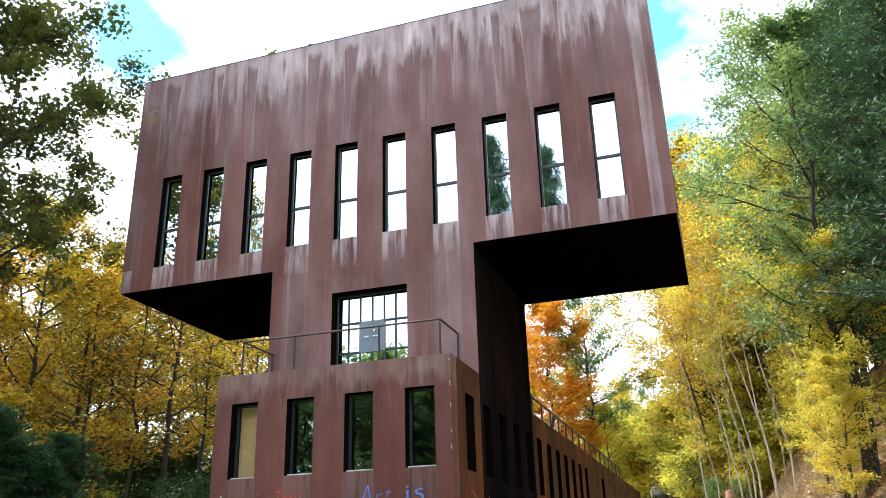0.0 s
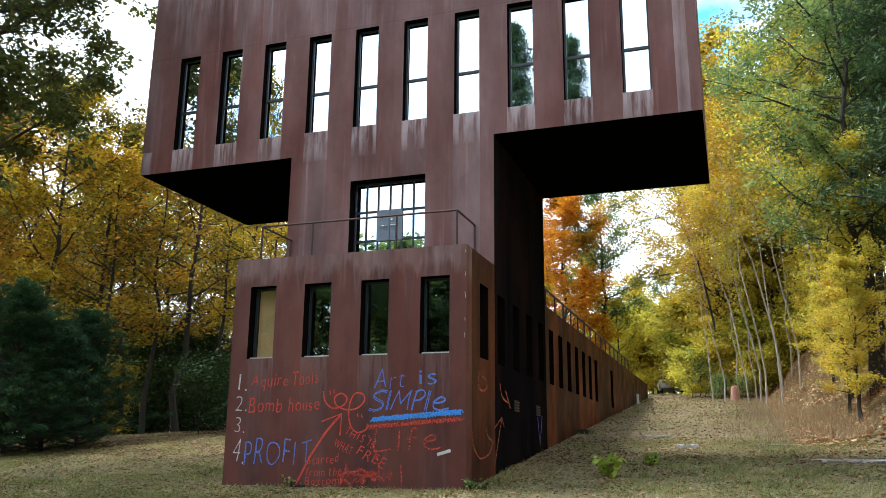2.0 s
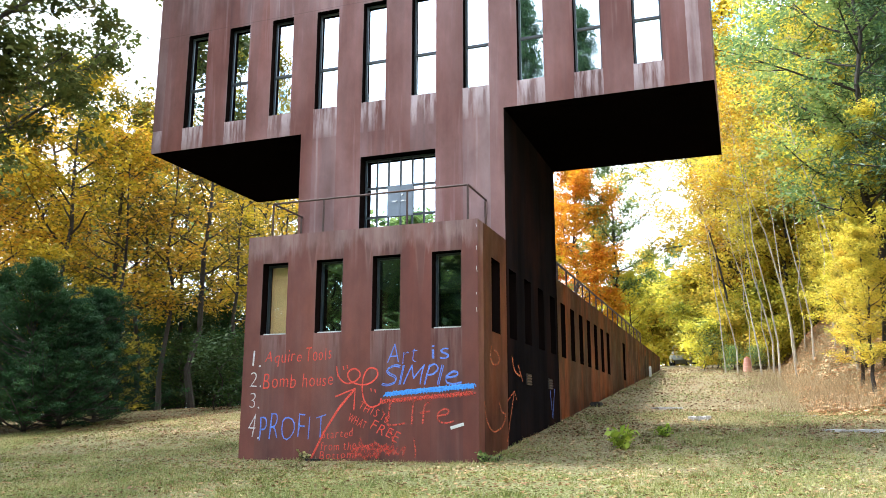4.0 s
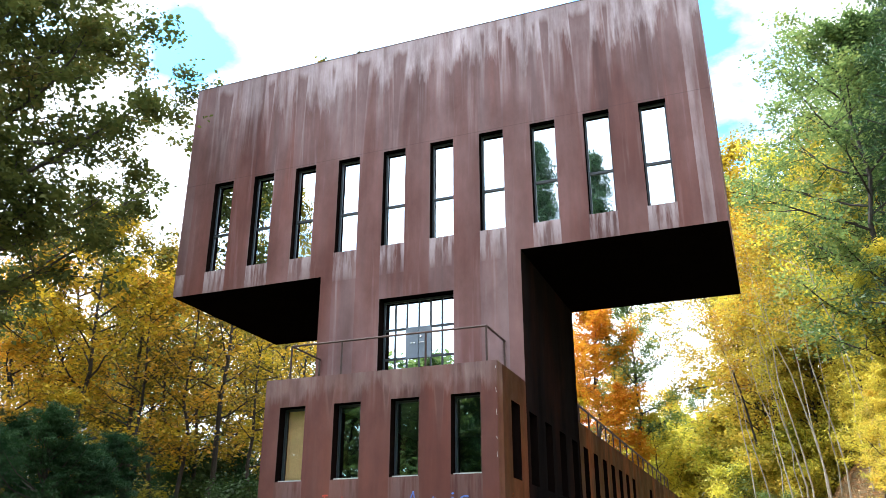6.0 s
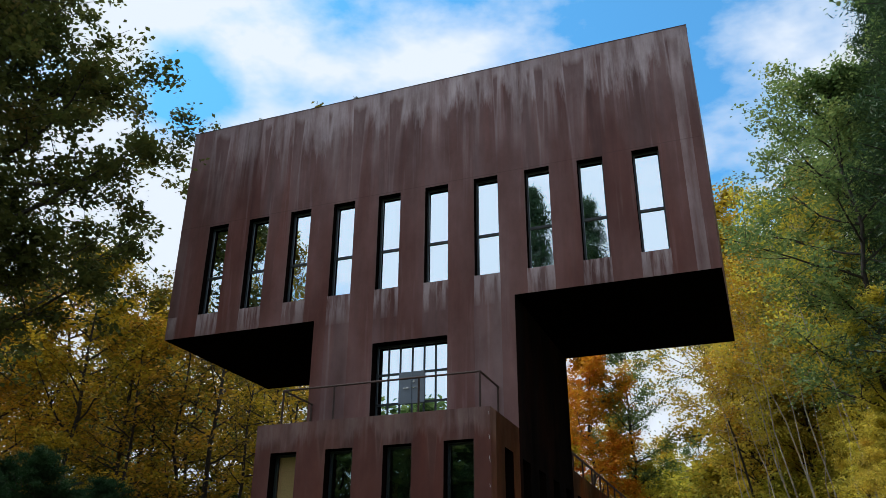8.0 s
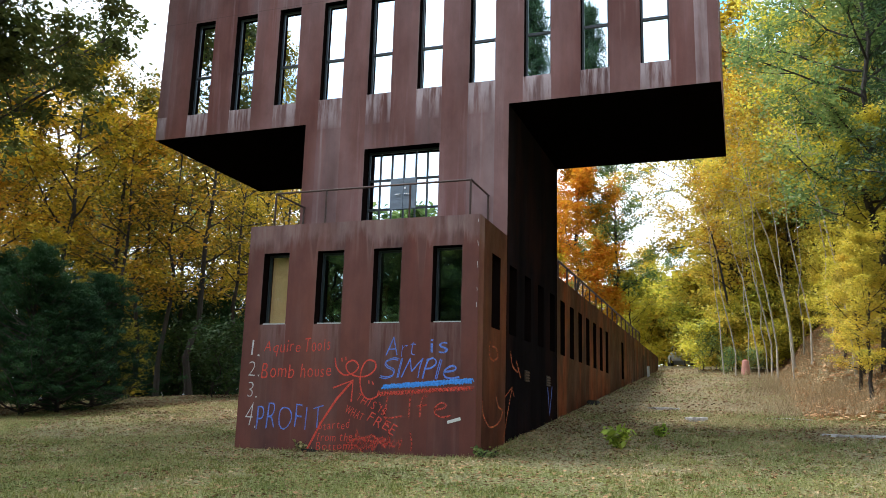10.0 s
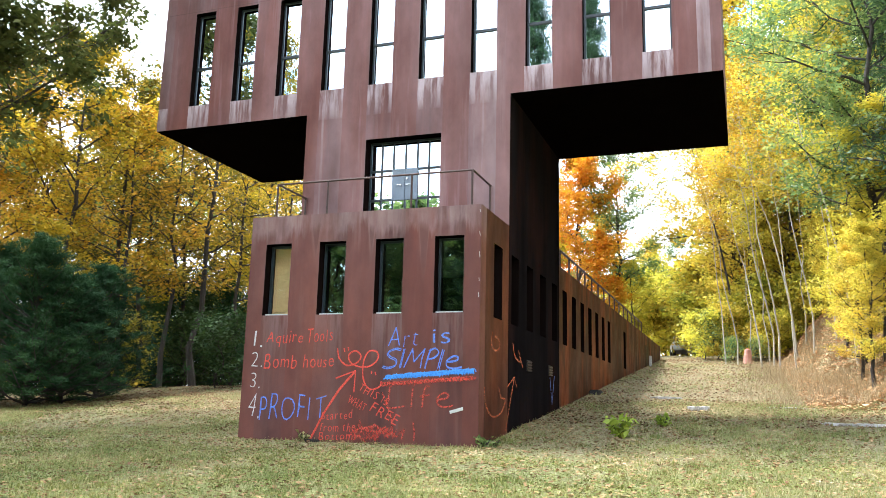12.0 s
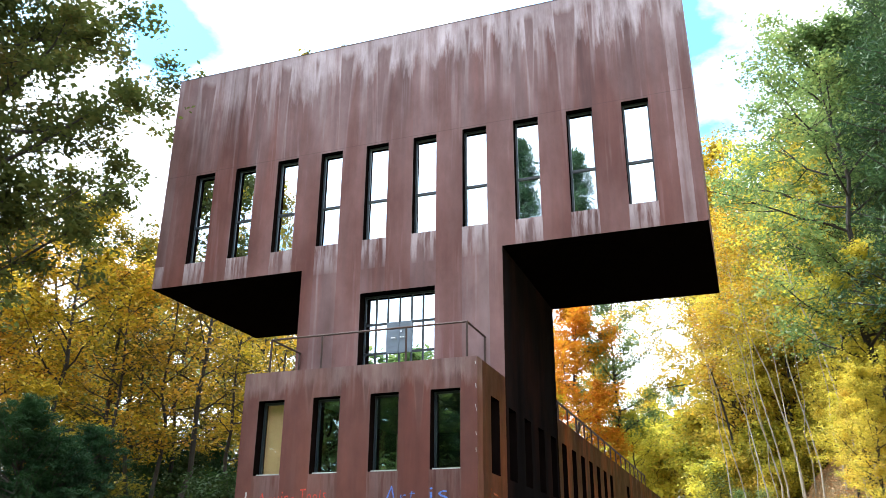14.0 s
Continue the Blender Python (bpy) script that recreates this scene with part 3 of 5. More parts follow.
boxes("parapet_cap", STEEL, house, [(UL - 0.006, UR + 0.006, S - 0.008, S + TH + 0.01, ZT, ZT + 0.022)], "thin dark metal coping")
boxes("upper_floor", INNER, house, [(UL + TH, UR - TH, S + TH, B - TH, ZU + 0.13, ZU + 0.3)])

wall("lower_front_wall", RUST_LOW, house, (-W, 0, 0), (1, 0, 0), (0, TH, 0), W, -0.7, H, [(a + W, b + W, *LW) for a, b in LOWER],
     "red-brown steel wall with four windows, covered in graffiti")
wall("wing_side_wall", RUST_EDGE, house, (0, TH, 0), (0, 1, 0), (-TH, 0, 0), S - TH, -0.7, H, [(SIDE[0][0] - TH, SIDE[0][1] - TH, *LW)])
wall("wing_side_wall", RUST_SHADED, house, (0, S, 0), (0, 1, 0), (-TH, 0, 0), 5.0, -0.7, H, [(a - S, b - S, *LW) for a, b in SIDE[1:5]],
     "unrusted steel wall sheltered by the overhang, darkened further for its shade")
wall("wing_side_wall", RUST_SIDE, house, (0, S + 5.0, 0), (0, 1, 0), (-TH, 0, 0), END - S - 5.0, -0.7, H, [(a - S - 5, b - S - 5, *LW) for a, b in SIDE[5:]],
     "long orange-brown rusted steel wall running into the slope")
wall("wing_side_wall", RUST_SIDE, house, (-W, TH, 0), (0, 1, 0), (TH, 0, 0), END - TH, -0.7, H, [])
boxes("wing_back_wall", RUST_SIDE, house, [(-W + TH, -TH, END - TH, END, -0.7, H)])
boxes("terrace", ROOF, house, [(-W + TH, -TH, TH, END - TH, H - 0.2, H - 0.02)], "flat roof terrace of the low wing")
boxes("lower_floor", INNER, house, [(-W + TH, -TH, TH, END - TH, -0.4, 0.9)])
boxes("partition", INNER, house, [(-W + TH, -TH, 7.2, 7.3, 0.9, H - 0.2)])
boxes("partition", INNER, house, [(-3.2, -3.1, 7.3, END - TH, 0.9, H - 0.2)])


def window_shapes(w, h, rail, glass):
    """Frame with an optional middle rail and its panes, in the plane y = 0 from the lower left corner."""
    t, d = 0.045, 0.06
    bm = bmesh.new()
    box(bm, 0, t, 0, d, 0, h)
    box(bm, w - t, w, 0, d, 0, h)
    box(bm, t, w - t, 0, d, 0, t)
    box(bm, t, w - t, 0, d, h - t, h)
    spans = [(t, h - t)]
    if rail:
        box(bm, t, w - t, -0.01, d, rail - 0.03, rail + 0.03)
        spans = [(t, rail - 0.03), (rail + 0.03, h - t)]
    fr = bpy.data.meshes.new("window")
    bm.to_mesh(fr)
    bm.free()
    fr.materials.append(FRAME)
    panes = []
    for a, b in spans:
        bm = bmesh.new()
        box(bm, t - 0.005, w - t + 0.005, 0.022, 0.032, a - 0.005, b + 0.005)
        me = bpy.data.meshes.new("pane")
        bm.to_mesh(me)
        bm.free()
        me.materials.append(glass)
        panes.append(me)
    return fr, panes


def window(shapes, at, label, sill=None):
    fr, panes = shapes
    ob = part("window", fr, None, house, label)
    ob.matrix_basis = at
    for me in panes:
        part("pane", me, None, ob)
    if sill:
        part("sill", sill, None, ob, "pale metal sill")
    return ob


up_shapes = window_shapes(0.594, UW[1] - UW[0], 9.1 - UW[0], GLASS)
for a, b in UPPER:
    window(up_shapes, pose(a, S + 0.17, UW[0]), "tall narrow window with mirror-like glass and a middle rail")
bm = bmesh.new()
box(bm, 0.01, 0.58, -0.12, -0.002, 0.004, 0.035, 0.004)
sill_mesh = bpy.data.meshes.new("sill")
bm.to_mesh(sill_mesh)
bm.free()
sill_mesh.materials.append(PALE)
low_shapes = window_shapes(0.59, LW[1] - LW[0], None, CLEAR)
for a, b in LOWER:
    window(low_shapes, pose(a, 0.22, LW[0]), "tall narrow recessed window in dark frame", sill_mesh)
for a, b in SIDE:
    window(low_shapes, pose(-0.24, a, LW[0], 0, 0, 90), "tall narrow recessed window in dark frame")
boxes("blind", TAN, house, [(-4.6, -4.06, 0.31, 0.325, LW[0] + 0.03, LW[1] - 0.03)], "tan roller blind pulled down")

# glazed terrace door: six columns of panes, a grey lock panel in the middle
glazing = boxes("door_glazing", FRAME, house,
                [(DOOR[0] + 0.001, DOOR[1] - 0.001, S + 0.28, S + 0.33, z - 0.025, z + 0.025) for z in (4.56, 5.32, 6.01, 6.68)]
                + [(x - 0.02, x + 0.02, S + 0.283, S + 0.327, 4.585, 6.655) for x in (-3.41, -3.13, -2.84, -2.54, -2.25, -1.97, -1.61)],
                "steel-framed glazed double door with many panes")
XS, ZS = (-3.41, -3.13, -2.84, -2.54, -2.25, -1.97, -1.61), (4.56, 5.32, 6.01, 6.68)
for i in range(6):
    for j in range(3):
        if j == 1 and i in (2, 3):
            continue
        boxes("pane", GLASS, glazing, [(XS[i] + 0.018, XS[i + 1] - 0.018, S + 0.30, S + 0.308, ZS[j] + 0.024, ZS[j + 1] - 0.024)])
for a, b in ((-2.86, -2.545), (-2.535, -2.23)):
    boxes("lock_panel", DOORGREY, glazing, [(a, b, S + 0.265, S + 0.335, 5.30, 6.03)], "grey painted steel lock panel", 0.006)
for x in (-2.72, -2.50):
    boxes("handle", CHROME, glazing, [(x, x + 0.12, S + 0.21, S + 0.23, 5.63, 5.655), (x + (0.1 if x < -2.6 else 0.0), x + (0.12 if x < -2.6 else 0.02), S + 0.23, S + 0.265, 5.62, 5.665)], "chrome lever handle", 0.004)
bm = bmesh.new()
bmesh.ops.create_cone(bm, cap_ends=True, segments=14, radius1=0.03, radius2=0.026, depth=0.03, matrix=pose(-2.48, S + 0.25, 5.79, 90))
part("lock", bm, CHROME, glazing, "round chrome lock")

# railings
terrace_rail = tagged(new("terrace_railing"), "thin brown steel pipe railing round the roof terrace", "railing")
RX0, RX1, RY, RZ = -4.89, -0.42, 0.69, 5.4


def pipe(name, parent, a, b, r=0.022):
    return part(name, joined(name, [tube([a, b], [r, r], 8)], STEEL), None, parent)


pipe("top_rail", terrace_rail, (RX0, RY, RZ), (RX1, RY, RZ))
for x in (RX0, RX1):
    pipe("top_rail", terrace_rail, (x, RY, RZ), (x, S, RZ))
    pipe("post", terrace_rail, (x, S - 0.05, H - 0.02), (x, S - 0.05, RZ))
for x in (RX0, -3.66, -1.73, RX1):
    pipe("post", terrace_rail, (x, RY, H - 0.02), (x, RY, RZ))
wing_rail = tagged(new("roof_railing"), "long brown steel pipe railing along the low roof", "railing")
pipe("top_rail", wing_rail, (-0.2, B, 5.12), (-0.2, 27.3, 5.12), 0.035)
for k in range(16):
    pipe("post", wing_rail, (-0.2, 8.0 + 1.28 * k, H - 0.02), (-0.2, 8.0 + 1.28 * k, 5.12), 0.028)

# vents, post and drain on the side wall
for y0 in (3.50, 5.66):
    vent = boxes("vent", BLACK, house, [(0.001, 0.012, y0, y0 + 0.42, 1.54, 1.79)], "black louvred wall vent")
    for k in range(4):
        boxes("slat", STEEL, vent, [(0.008, 0.03, y0 + 0.01, y0 + 0.41, 1.55 + 0.062 * k, 1.575 + 0.062 * k)])
boxes("doorway", BLACK, house, [(0.001, 0.01, 27.0, 28.0, 2.0, 4.0)], "dark narrow side doorway")
white_post = tagged(boxes("marker_post", PALE, None, [(0.12, 0.24, 27.4, 27.52, 2.9, 3.5)], "", 0.01), "white painted post beside the steel wall", "post")
boxes("white_post", PALE, house, [(-0.2, 0.0, END + 0.002, END + 0.1, 3.6, 4.3)], "pale corner strip")
for k in range(9):
    boxes("seam_strip", RUST_PALE, house, [(0.001, 0.014, 20.9 + 1.31 * k, 20.98 + 1.31 * k + 0.05 * (k % 3), 0.6, H - 0.02)], "pale streaked joint strip")
drain = tagged(boxes("drain_box", BLACK, None, [(0.03, 0.35, 11.1, 11.75, 1.12, 1.36)], "", 0.03), "black plastic drain box by the wall", "drain")

# ---------------------------------------------------------------- trees
def leaf_mesh(name, centres, size, mat, flat=0.5, long=1.5, seed=1):
    """One small pointed leaf (two triangles) at each centre."""
    rng = np.random.default_rng(seed)
    n = len(centres)
    nrm = rng.normal(size=(n, 3))
    nrm[:, 2] = np.abs(nrm[:, 2]) + flat * 2.0
    nrm /= np.linalg.norm(nrm, axis=1)[:, None]
    a = np.cross(nrm, rng.normal(size=(n, 3)))
    a /= np.linalg.norm(a, axis=1)[:, None] + 1e-9
    c = np.cross(nrm, a)
    s = size * rng.uniform(0.6, 1.3, n)[:, None]
    v = np.empty((n, 4, 3))
    v[:, 0], v[:, 1] = centres - a * s * long * 0.5, centres + c * s * 0.5 + nrm * s * 0.10
    v[:, 2], v[:, 3] = centres + a * s * long * 0.5, centres - c * s * 0.5 + nrm * s * 0.10
    me = bpy.data.meshes.new(name)
    me.vertices.add(4 * n)
    me.vertices.foreach_set("co", v.reshape(-1))
    me.loops.add(4 * n)
    me.loops.foreach_set("vertex_index", np.arange(4 * n, dtype=np.int32))
    me.polygons.add(n)
    me.polygons.foreach_set("loop_start", np.arange(0, 4 * n, 4, dtype=np.int32))
    me.polygons.foreach_set("loop_total", np.full(n, 4, dtype=np.int32))
    me.update(calc_edges=True)
    me.materials.append(mat)
    return me


def limb(rng, start, way, length, r0, bend=0.25, lift=0.15, steps=6):
    pts, d, q = [np.array(start, float)], np.array(way, float), np.array(start, float)
    d /= np.linalg.norm(d)
    for i in range(steps):
        d = d + rng.normal(size=3) * bend * 0.5 + np.array((0, 0, lift * 0.5))
        d /= np.linalg.norm(d)
        q = q + d * length / steps
        pts.append(q.copy())
    return pts, [r0 * (1 - 0.85 * i / steps) + 0.004 for i in range(steps + 1)]


def broadleaf(name, label, leaf, seed, height=14.0, base=4.0, spread=3.6, leaves=9000, size=0.17, trunk=0.16, bark=BARK,
              limbs=22, lean=(0, 0), puff=0.55, flat=0.5, crown_label="", clump=1.5, twigs=2):
    """A tree: tapered trunk, limbs and twigs, and leaves clustered on the twigs with gaps between."""
    rng = np.random.default_rng(seed)
    tree = tagged(new(name), label, "tree")
    steps = 9
    tp = [np.array((lean[0] * (k / steps) ** 1.3 + 0.12 * rng.normal() * (k > 0), lean[1] * (k / steps) ** 1.3 + 0.12 * rng.normal() * (k > 0), height * 0.95 * k / steps)) for k in range(steps + 1)]
    tp[0][2] = -0.5
    tubes = [tube(tp, [trunk * (1.25 if k == 0 else 1) * (1 - 0.88 * k / steps) for k in range(steps + 1)], 8)]
    spots = []
    for i in range(limbs):
        f = base / height + (1 - base / height) * (i + rng.uniform(0, 0.9)) / limbs
        f = min(f, 0.985)
        k = f / 0.95 * steps
        k0 = min(int(k), steps - 1)
        start = tp[k0] + (tp[k0 + 1] - tp[k0]) * min(1, k - k0)
        g = (f - base / height) / (1 - base / height)
        reach = spread * (0.45 + 0.75 * math.sin(math.pi * min(1, 0.18 + 0.80 * g))) * rng.uniform(0.6, 1.12) * (1 - 0.45 * g ** 3)
        w = i * 2.4 + rng.uniform(-0.5, 0.5)
        pts, rad = limb(rng, start, (math.cos(w), math.sin(w), 0.25 + 0.6 * g), reach, trunk * 0.34 * (1 - 0.6 * f) + 0.006)
        tubes.append(tube(pts, rad, 5))
        for j in range(2, len(pts)):
            for _ in range(twigs):
                sub, srad = limb(rng, pts[j], rng.normal(size=3) * (1, 1, 0.5) + (math.cos(w) * 0.5, math.sin(w) * 0.5, 0.1), reach * rng.uniform(0.2, 0.42), rad[j] * 0.5, 0.35, 0.05, 3)
                tubes.append(tube(sub, srad, 3))
                spots += [sub[1], sub[2], sub[3]]
            spots.append(pts[j])
    part("trunk", joined("trunk", tubes, bark), None, tree)
    spots = np.array(spots)
    dens = rng.uniform(0.15, 1.0, len(spots)) ** clump
    pick = rng.choice(len(spots), leaves, p=dens / dens.sum())
    pos = spots[pick] + rng.normal(size=(leaves, 3)) * np.array((puff, puff, puff * 0.55)) * 0.62
    part("crown", leaf_mesh("crown", pos, size, LEAF[leaf], flat, 1.5, seed + 7), None, tree, crown_label)
    return tree


def conifer(name, label, leaf, seed, height=15.0, spread=3.4, base=1.5, leaves=9000, size=0.16, trunk=0.2, droop=0.0, plume=0.30, needle=2.6, tufts=3, inner=1):
    """A pine: whorls of limbs that shorten upward, with tufts of long needles."""
    rng = np.random.default_rng(seed)
    tree = tagged(new(name), label, "tree")
    tubes = [tube([(0, 0, -0.4), (0.05, 0, height * 0.5), (0, 0.05, height * 0.98)], [trunk, trunk * 0.6, 0.02], 8)]
    spots = []
    z = base
    while z < height * 0.99:
        g = (z - base) / (height - base)
        for k in range(6):
            w = rng.uniform(0, 2 * math.pi)
            reach = spread * (1 - g) ** 0.75 * rng.uniform(0.55, 1.1) + 0.25
            pts, rad = limb(rng, (0, 0, z), (math.cos(w), math.sin(w), 0.25 - droop + 0.4 * g), reach, trunk * 0.22 * (1 - 0.7 * g) + 0.008, 0.18, 0.12, 5)
            tubes.append(tube(pts, rad, 4))
            for j in range(inner, 6):
                for _ in range(tufts):
                    spots.append(pts[j] + rng.normal(size=3) * np.array((0.35, 0.35, 0.10)) * (0.35 + 0.16 * reach))
        z += height * 0.042 * rng.uniform(0.8, 1.2)
    part("trunk", joined("trunk", tubes, BARK), None, tree)
    spots = np.array(spots)
    pick = rng.integers(0, len(spots), leaves)
    pos = spots[pick] + rng.normal(size=(leaves, 3)) * plume * np.array((1, 1, 0.55))
    part("crown", leaf_mesh("crown", pos, size, LEAF[leaf], 0.1, needle, seed + 3), None, tree)
    return tree


def plant(proto, x, y, turn=0.0, size=1.0, tall=1.0, sink=0.0):
    """A copy of a tree standing on the ground."""
    m = pose(x, y, lie(x, y) - sink, 0, 0, turn) @ Matrix.Diagonal((size, size, size * tall, 1))
    return copy_thing(proto, m)


def settle(proto, x, y, turn=0.0, size=1.0, tall=1.0):
    proto.matrix_basis = pose(x, y, lie(x, y), 0, 0, turn) @ Matrix.Diagonal((size, size, size * tall, 1))
    return proto


def along(az, y):
    """x of the place at depth y on the line of sight with that slope from the lawn's viewpoint."""
    return EYE[0] + az * (y - EYE[1])


rnd = random.Random(4)
yellow_a = broadleaf("maple_tree", "yellow autumn maple with slender dark trunk", "yellow", 11, 14.5, 3.2, 3.6, 15000, 0.118, puff=0.42)
yellow_b = broadleaf("maple_tree", "yellow autumn maple with slender dark trunk", "yellow", 12, 13.0, 2.0, 3.2, 13500, 0.118, puff=0.42)
olive_a = broadleaf("hardwood_tree", "olive and yellow turning hardwood tree", "olive", 13, 15.0, 4.0, 3.7, 13500, 0.118, puff=0.42)
thin_a = broadleaf("hardwood_tree", "thin half-bare hardwood tree with dark trunk", "olive", 14, 15.5, 5.5, 2.8, 3800, 0.13, 0.15, BARK, 20, puff=0.4)
thin_b = broadleaf("hardwood_tree", "thin half-bare hardwood tree with dark trunk", "yellow", 15, 13.5, 4.0, 2.6, 3400, 0.13, 0.12, BARK, 18, puff=0.4)
green_a = broadleaf("hardwood_tree", "green hardwood tree in full leaf", "green", 16, 16.0, 4.5, 4.0, 17000, 0.115, puff=0.45)
lime_a = broadleaf("hardwood_tree", "yellow-green tree with loose airy crown", "lime", 17, 13.0, 2.0, 3.2, 15000, 0.115, puff=0.45)
orange_a = broadleaf("maple_tree", "bright orange autumn maple behind the low wing", "orange", 18, 14.0, 2.5, 3.6, 26000, 0.135, puff=0.45)
birch_a = broadleaf("birch_tree", "slim pale-barked tree with sparse yellow leaves, leaning", "lime", 19, 15.0, 8.0, 1.5, 2200, 0.10, 0.052, BIRCH, 14, (-2.8, 0.4))
birch_b = broadleaf("birch_tree", "slim pale-barked tree with sparse yellow leaves, leaning", "yellow", 20, 14.5, 8.5, 1.4, 1800, 0.10, 0.045, BIRCH, 12, (-1.9, -0.3))
pine_a = conifer("pine_tree", "tall dark green pine", "pine", 21, 19.0, 4.0, 3.0, 46000, 0.044, 0.26, 0.0, 0.22, 5.5)
shrub_a = broadleaf("shrub", "leafy yellow-green undergrowth shrub", "lime", 22, 3.2, 0.3, 1.5, 1900, 0.12, 0.03, BARK, 6, twigs=1)
shrub_g = broadleaf("shrub", "dark green undergrowth shrub", "under", 23, 2.6, 0.2, 1.4, 2400, 0.095, 0.03, BARK, 6, twigs=1)

far_y = broadleaf("maple_tree", "yellow autumn maple deeper in the wood", "yellow", 24, 14.5, 3.0, 3.5, 5600, 0.18, 0.15, BARK, 14, twigs=1)
far_o = broadleaf("hardwood_tree", "olive and yellow tree deeper in the wood", "olive", 25, 15.0, 3.0, 3.6, 5600, 0.18, 0.15, BARK, 14, twigs=1)
far_l = broadleaf("hardwood_tree", "yellow-green tree deeper in the wood", "lime", 26, 13.0, 2.0, 3.3, 5600, 0.18, 0.14, BARK, 14, twigs=1)
far_g = broadleaf("hardwood_tree", "green tree deeper in the wood", "green", 27, 16.0, 4.0, 3.9, 10000, 0.145, 0.16, BARK, 14, twigs=1)
birch_c = broadleaf("birch_tree", "slim pale-barked tree with sparse yellow leaves", "lime", 28, 15.0, 8.5, 1.3, 1500, 0.10, 0.038, BIRCH, 12, (-1.4, 0.8))
arch = broadleaf("hardwood_tree", "half-bare tree arching over the track with thin yellow leaves", "lime", 29, 16.5, 7.0, 6.4, 15000, 0.12, 0.09, BARK, 30, (-3.0, 0), 0.5)
settle(far_y, along(-0.25, 47), 47, 0, 1.1)
settle(far_o, along(-0.48, 40), 40, 0, 0.95)
settle(far_l, along(-0.10, 75), 75, 0, 0.9)
settle(far_g, along(-0.56, 44), 44, 0, 1.0)
settle(birch_c, along(-0.02, 30), 30, 0, 0.9)
settle(arch, along(-0.004, 37), 37, 0, 1.0)
settle(yellow_a, along(-1.00, 11), 11, 0)
settle(yellow_b, along(-1.16, 9), 9, 0)
settle(olive_a, along(-0.90, 16), 16, 0)
settle(thin_a, along(-0.74, 15), 15, 0)
settle(thin_b, along(-0.68, 19), 19, 0)
settle(green_a, along(0.16, 24), 24, 0, 1.05)
green_n = broadleaf("hardwood_tree", "green hardwood tree in full leaf", "green", 35, 17.0, 4.0, 4.0, 32000, 0.092, 0.16, BARK, 34, (0, 0), 0.34, 0.5, "", 1.6)
settle(green_n, along(0.145, 14), 14, 0)
settle(lime_a, along(0.058, 40), 40, 0)
settle(orange_a, along(-0.19, 41), 41, 0, 1.05)
settle(birch_a, along(0.055, 27), 27, 0)
settle(birch_b, along(0.03, 27.5), 27.5, 0)
settle(pine_a, along(0.27, 12), 12, 0)
settle(shrub_a, along(0.14, 30), 30, 0, 1.2)
settle(shrub_g, along(-0.70, 12), 12, 0)

# left wood
for az, y, kind, s in [(-1.22, 14, olive_a, 1.0), (-1.08, 17, yellow_b, 1.05), (-0.96, 21, far_y, 1.05), (-0.86, 24, thin_a, 1.1), (-0.80, 14, thin_b, 0.95),
                       (-0.77, 22, thin_a, 1.0), (-0.72, 27, far_y, 1.05), (-0.63, 22, thin_a, 0.95), (-0.60, 16, thin_b, 0.9), (-0.66, 33, far_y, 1.0),
                       (-0.57, 27, far_o, 0.9), (-1.30, 20, far_o, 1.1), (-1.05, 13, thin_a, 1.15), (-0.83, 32, far_y, 1.2), (-0.94, 28, far_o, 1.1),
                       (-1.14, 24, far_y, 1.2), (-1.42, 14, far_o, 1.1), (-0.53, 22, yellow_b, 0.85), (-0.50, 30, far_y, 0.85), (-1.5, 24, far_y, 1.2),
                       (-0.88, 12.5, thin_b, 0.9), (-0.98, 36, far_g, 1.1), (-0.845, 18, thin_b, 1.1), (-0.70, 23, thin_a, 0.9), (-1.10, 20, thin_a, 1.1), (-0.65, 26, thin_b, 1.1),
                       (-0.90, 25, green_a, 1.05), (-0.96, 42, far_g, 1.3), (-0.86, 44, far_o, 1.3), (-0.78, 42, far_g, 1.25), (-0.70, 45, far_o, 1.25), (-0.63, 44, far_g, 1.2)]:
    plant(kind, along(az, y), y, rnd.uniform(0, 360), s, rnd.uniform(0.92, 1.08))
for k in range(22):
    az, y = rnd.uniform(-1.0, -0.52), rnd.uniform(16, 34)
    plant(shrub_g if k % 3 else shrub_a, along(az, y), y, rnd.uniform(0, 360), rnd.uniform(0.7, 1.3))
# dark evergreens that close the wood below the crowns
hemlock = conifer("hemlock_tree", "dark evergreen in the shade of the wood", "bush", 33, 7.5, 2.6, 0.3, 14000, 0.05, 0.10, 0.1, 0.2, 3.5)
settle(hemlock, along(-0.92, 20), 20, 0)
for az, y, s in [(-0.86, 27, 1.0), (-0.80, 21, 0.85), (-0.745, 26, 0.95), (-0.69, 21, 0.7), (-0.655, 29, 0.95), (-0.61, 24, 0.75), (-0.575, 31, 0.9), (-0.545, 25, 0.7),
                 (-0.98, 25, 1.0), (-0.83, 33, 1.1), (-0.72, 34, 1.1), (-0.63, 36, 1.1), (-0.53, 35, 1.0), (-0.625, 13.5, 0.36), (-0.655, 14.5, 0.33)]:
    plant(hemlock, along(az, y), y, rnd.uniform(0, 360), s, rnd.uniform(0.85, 1.05))
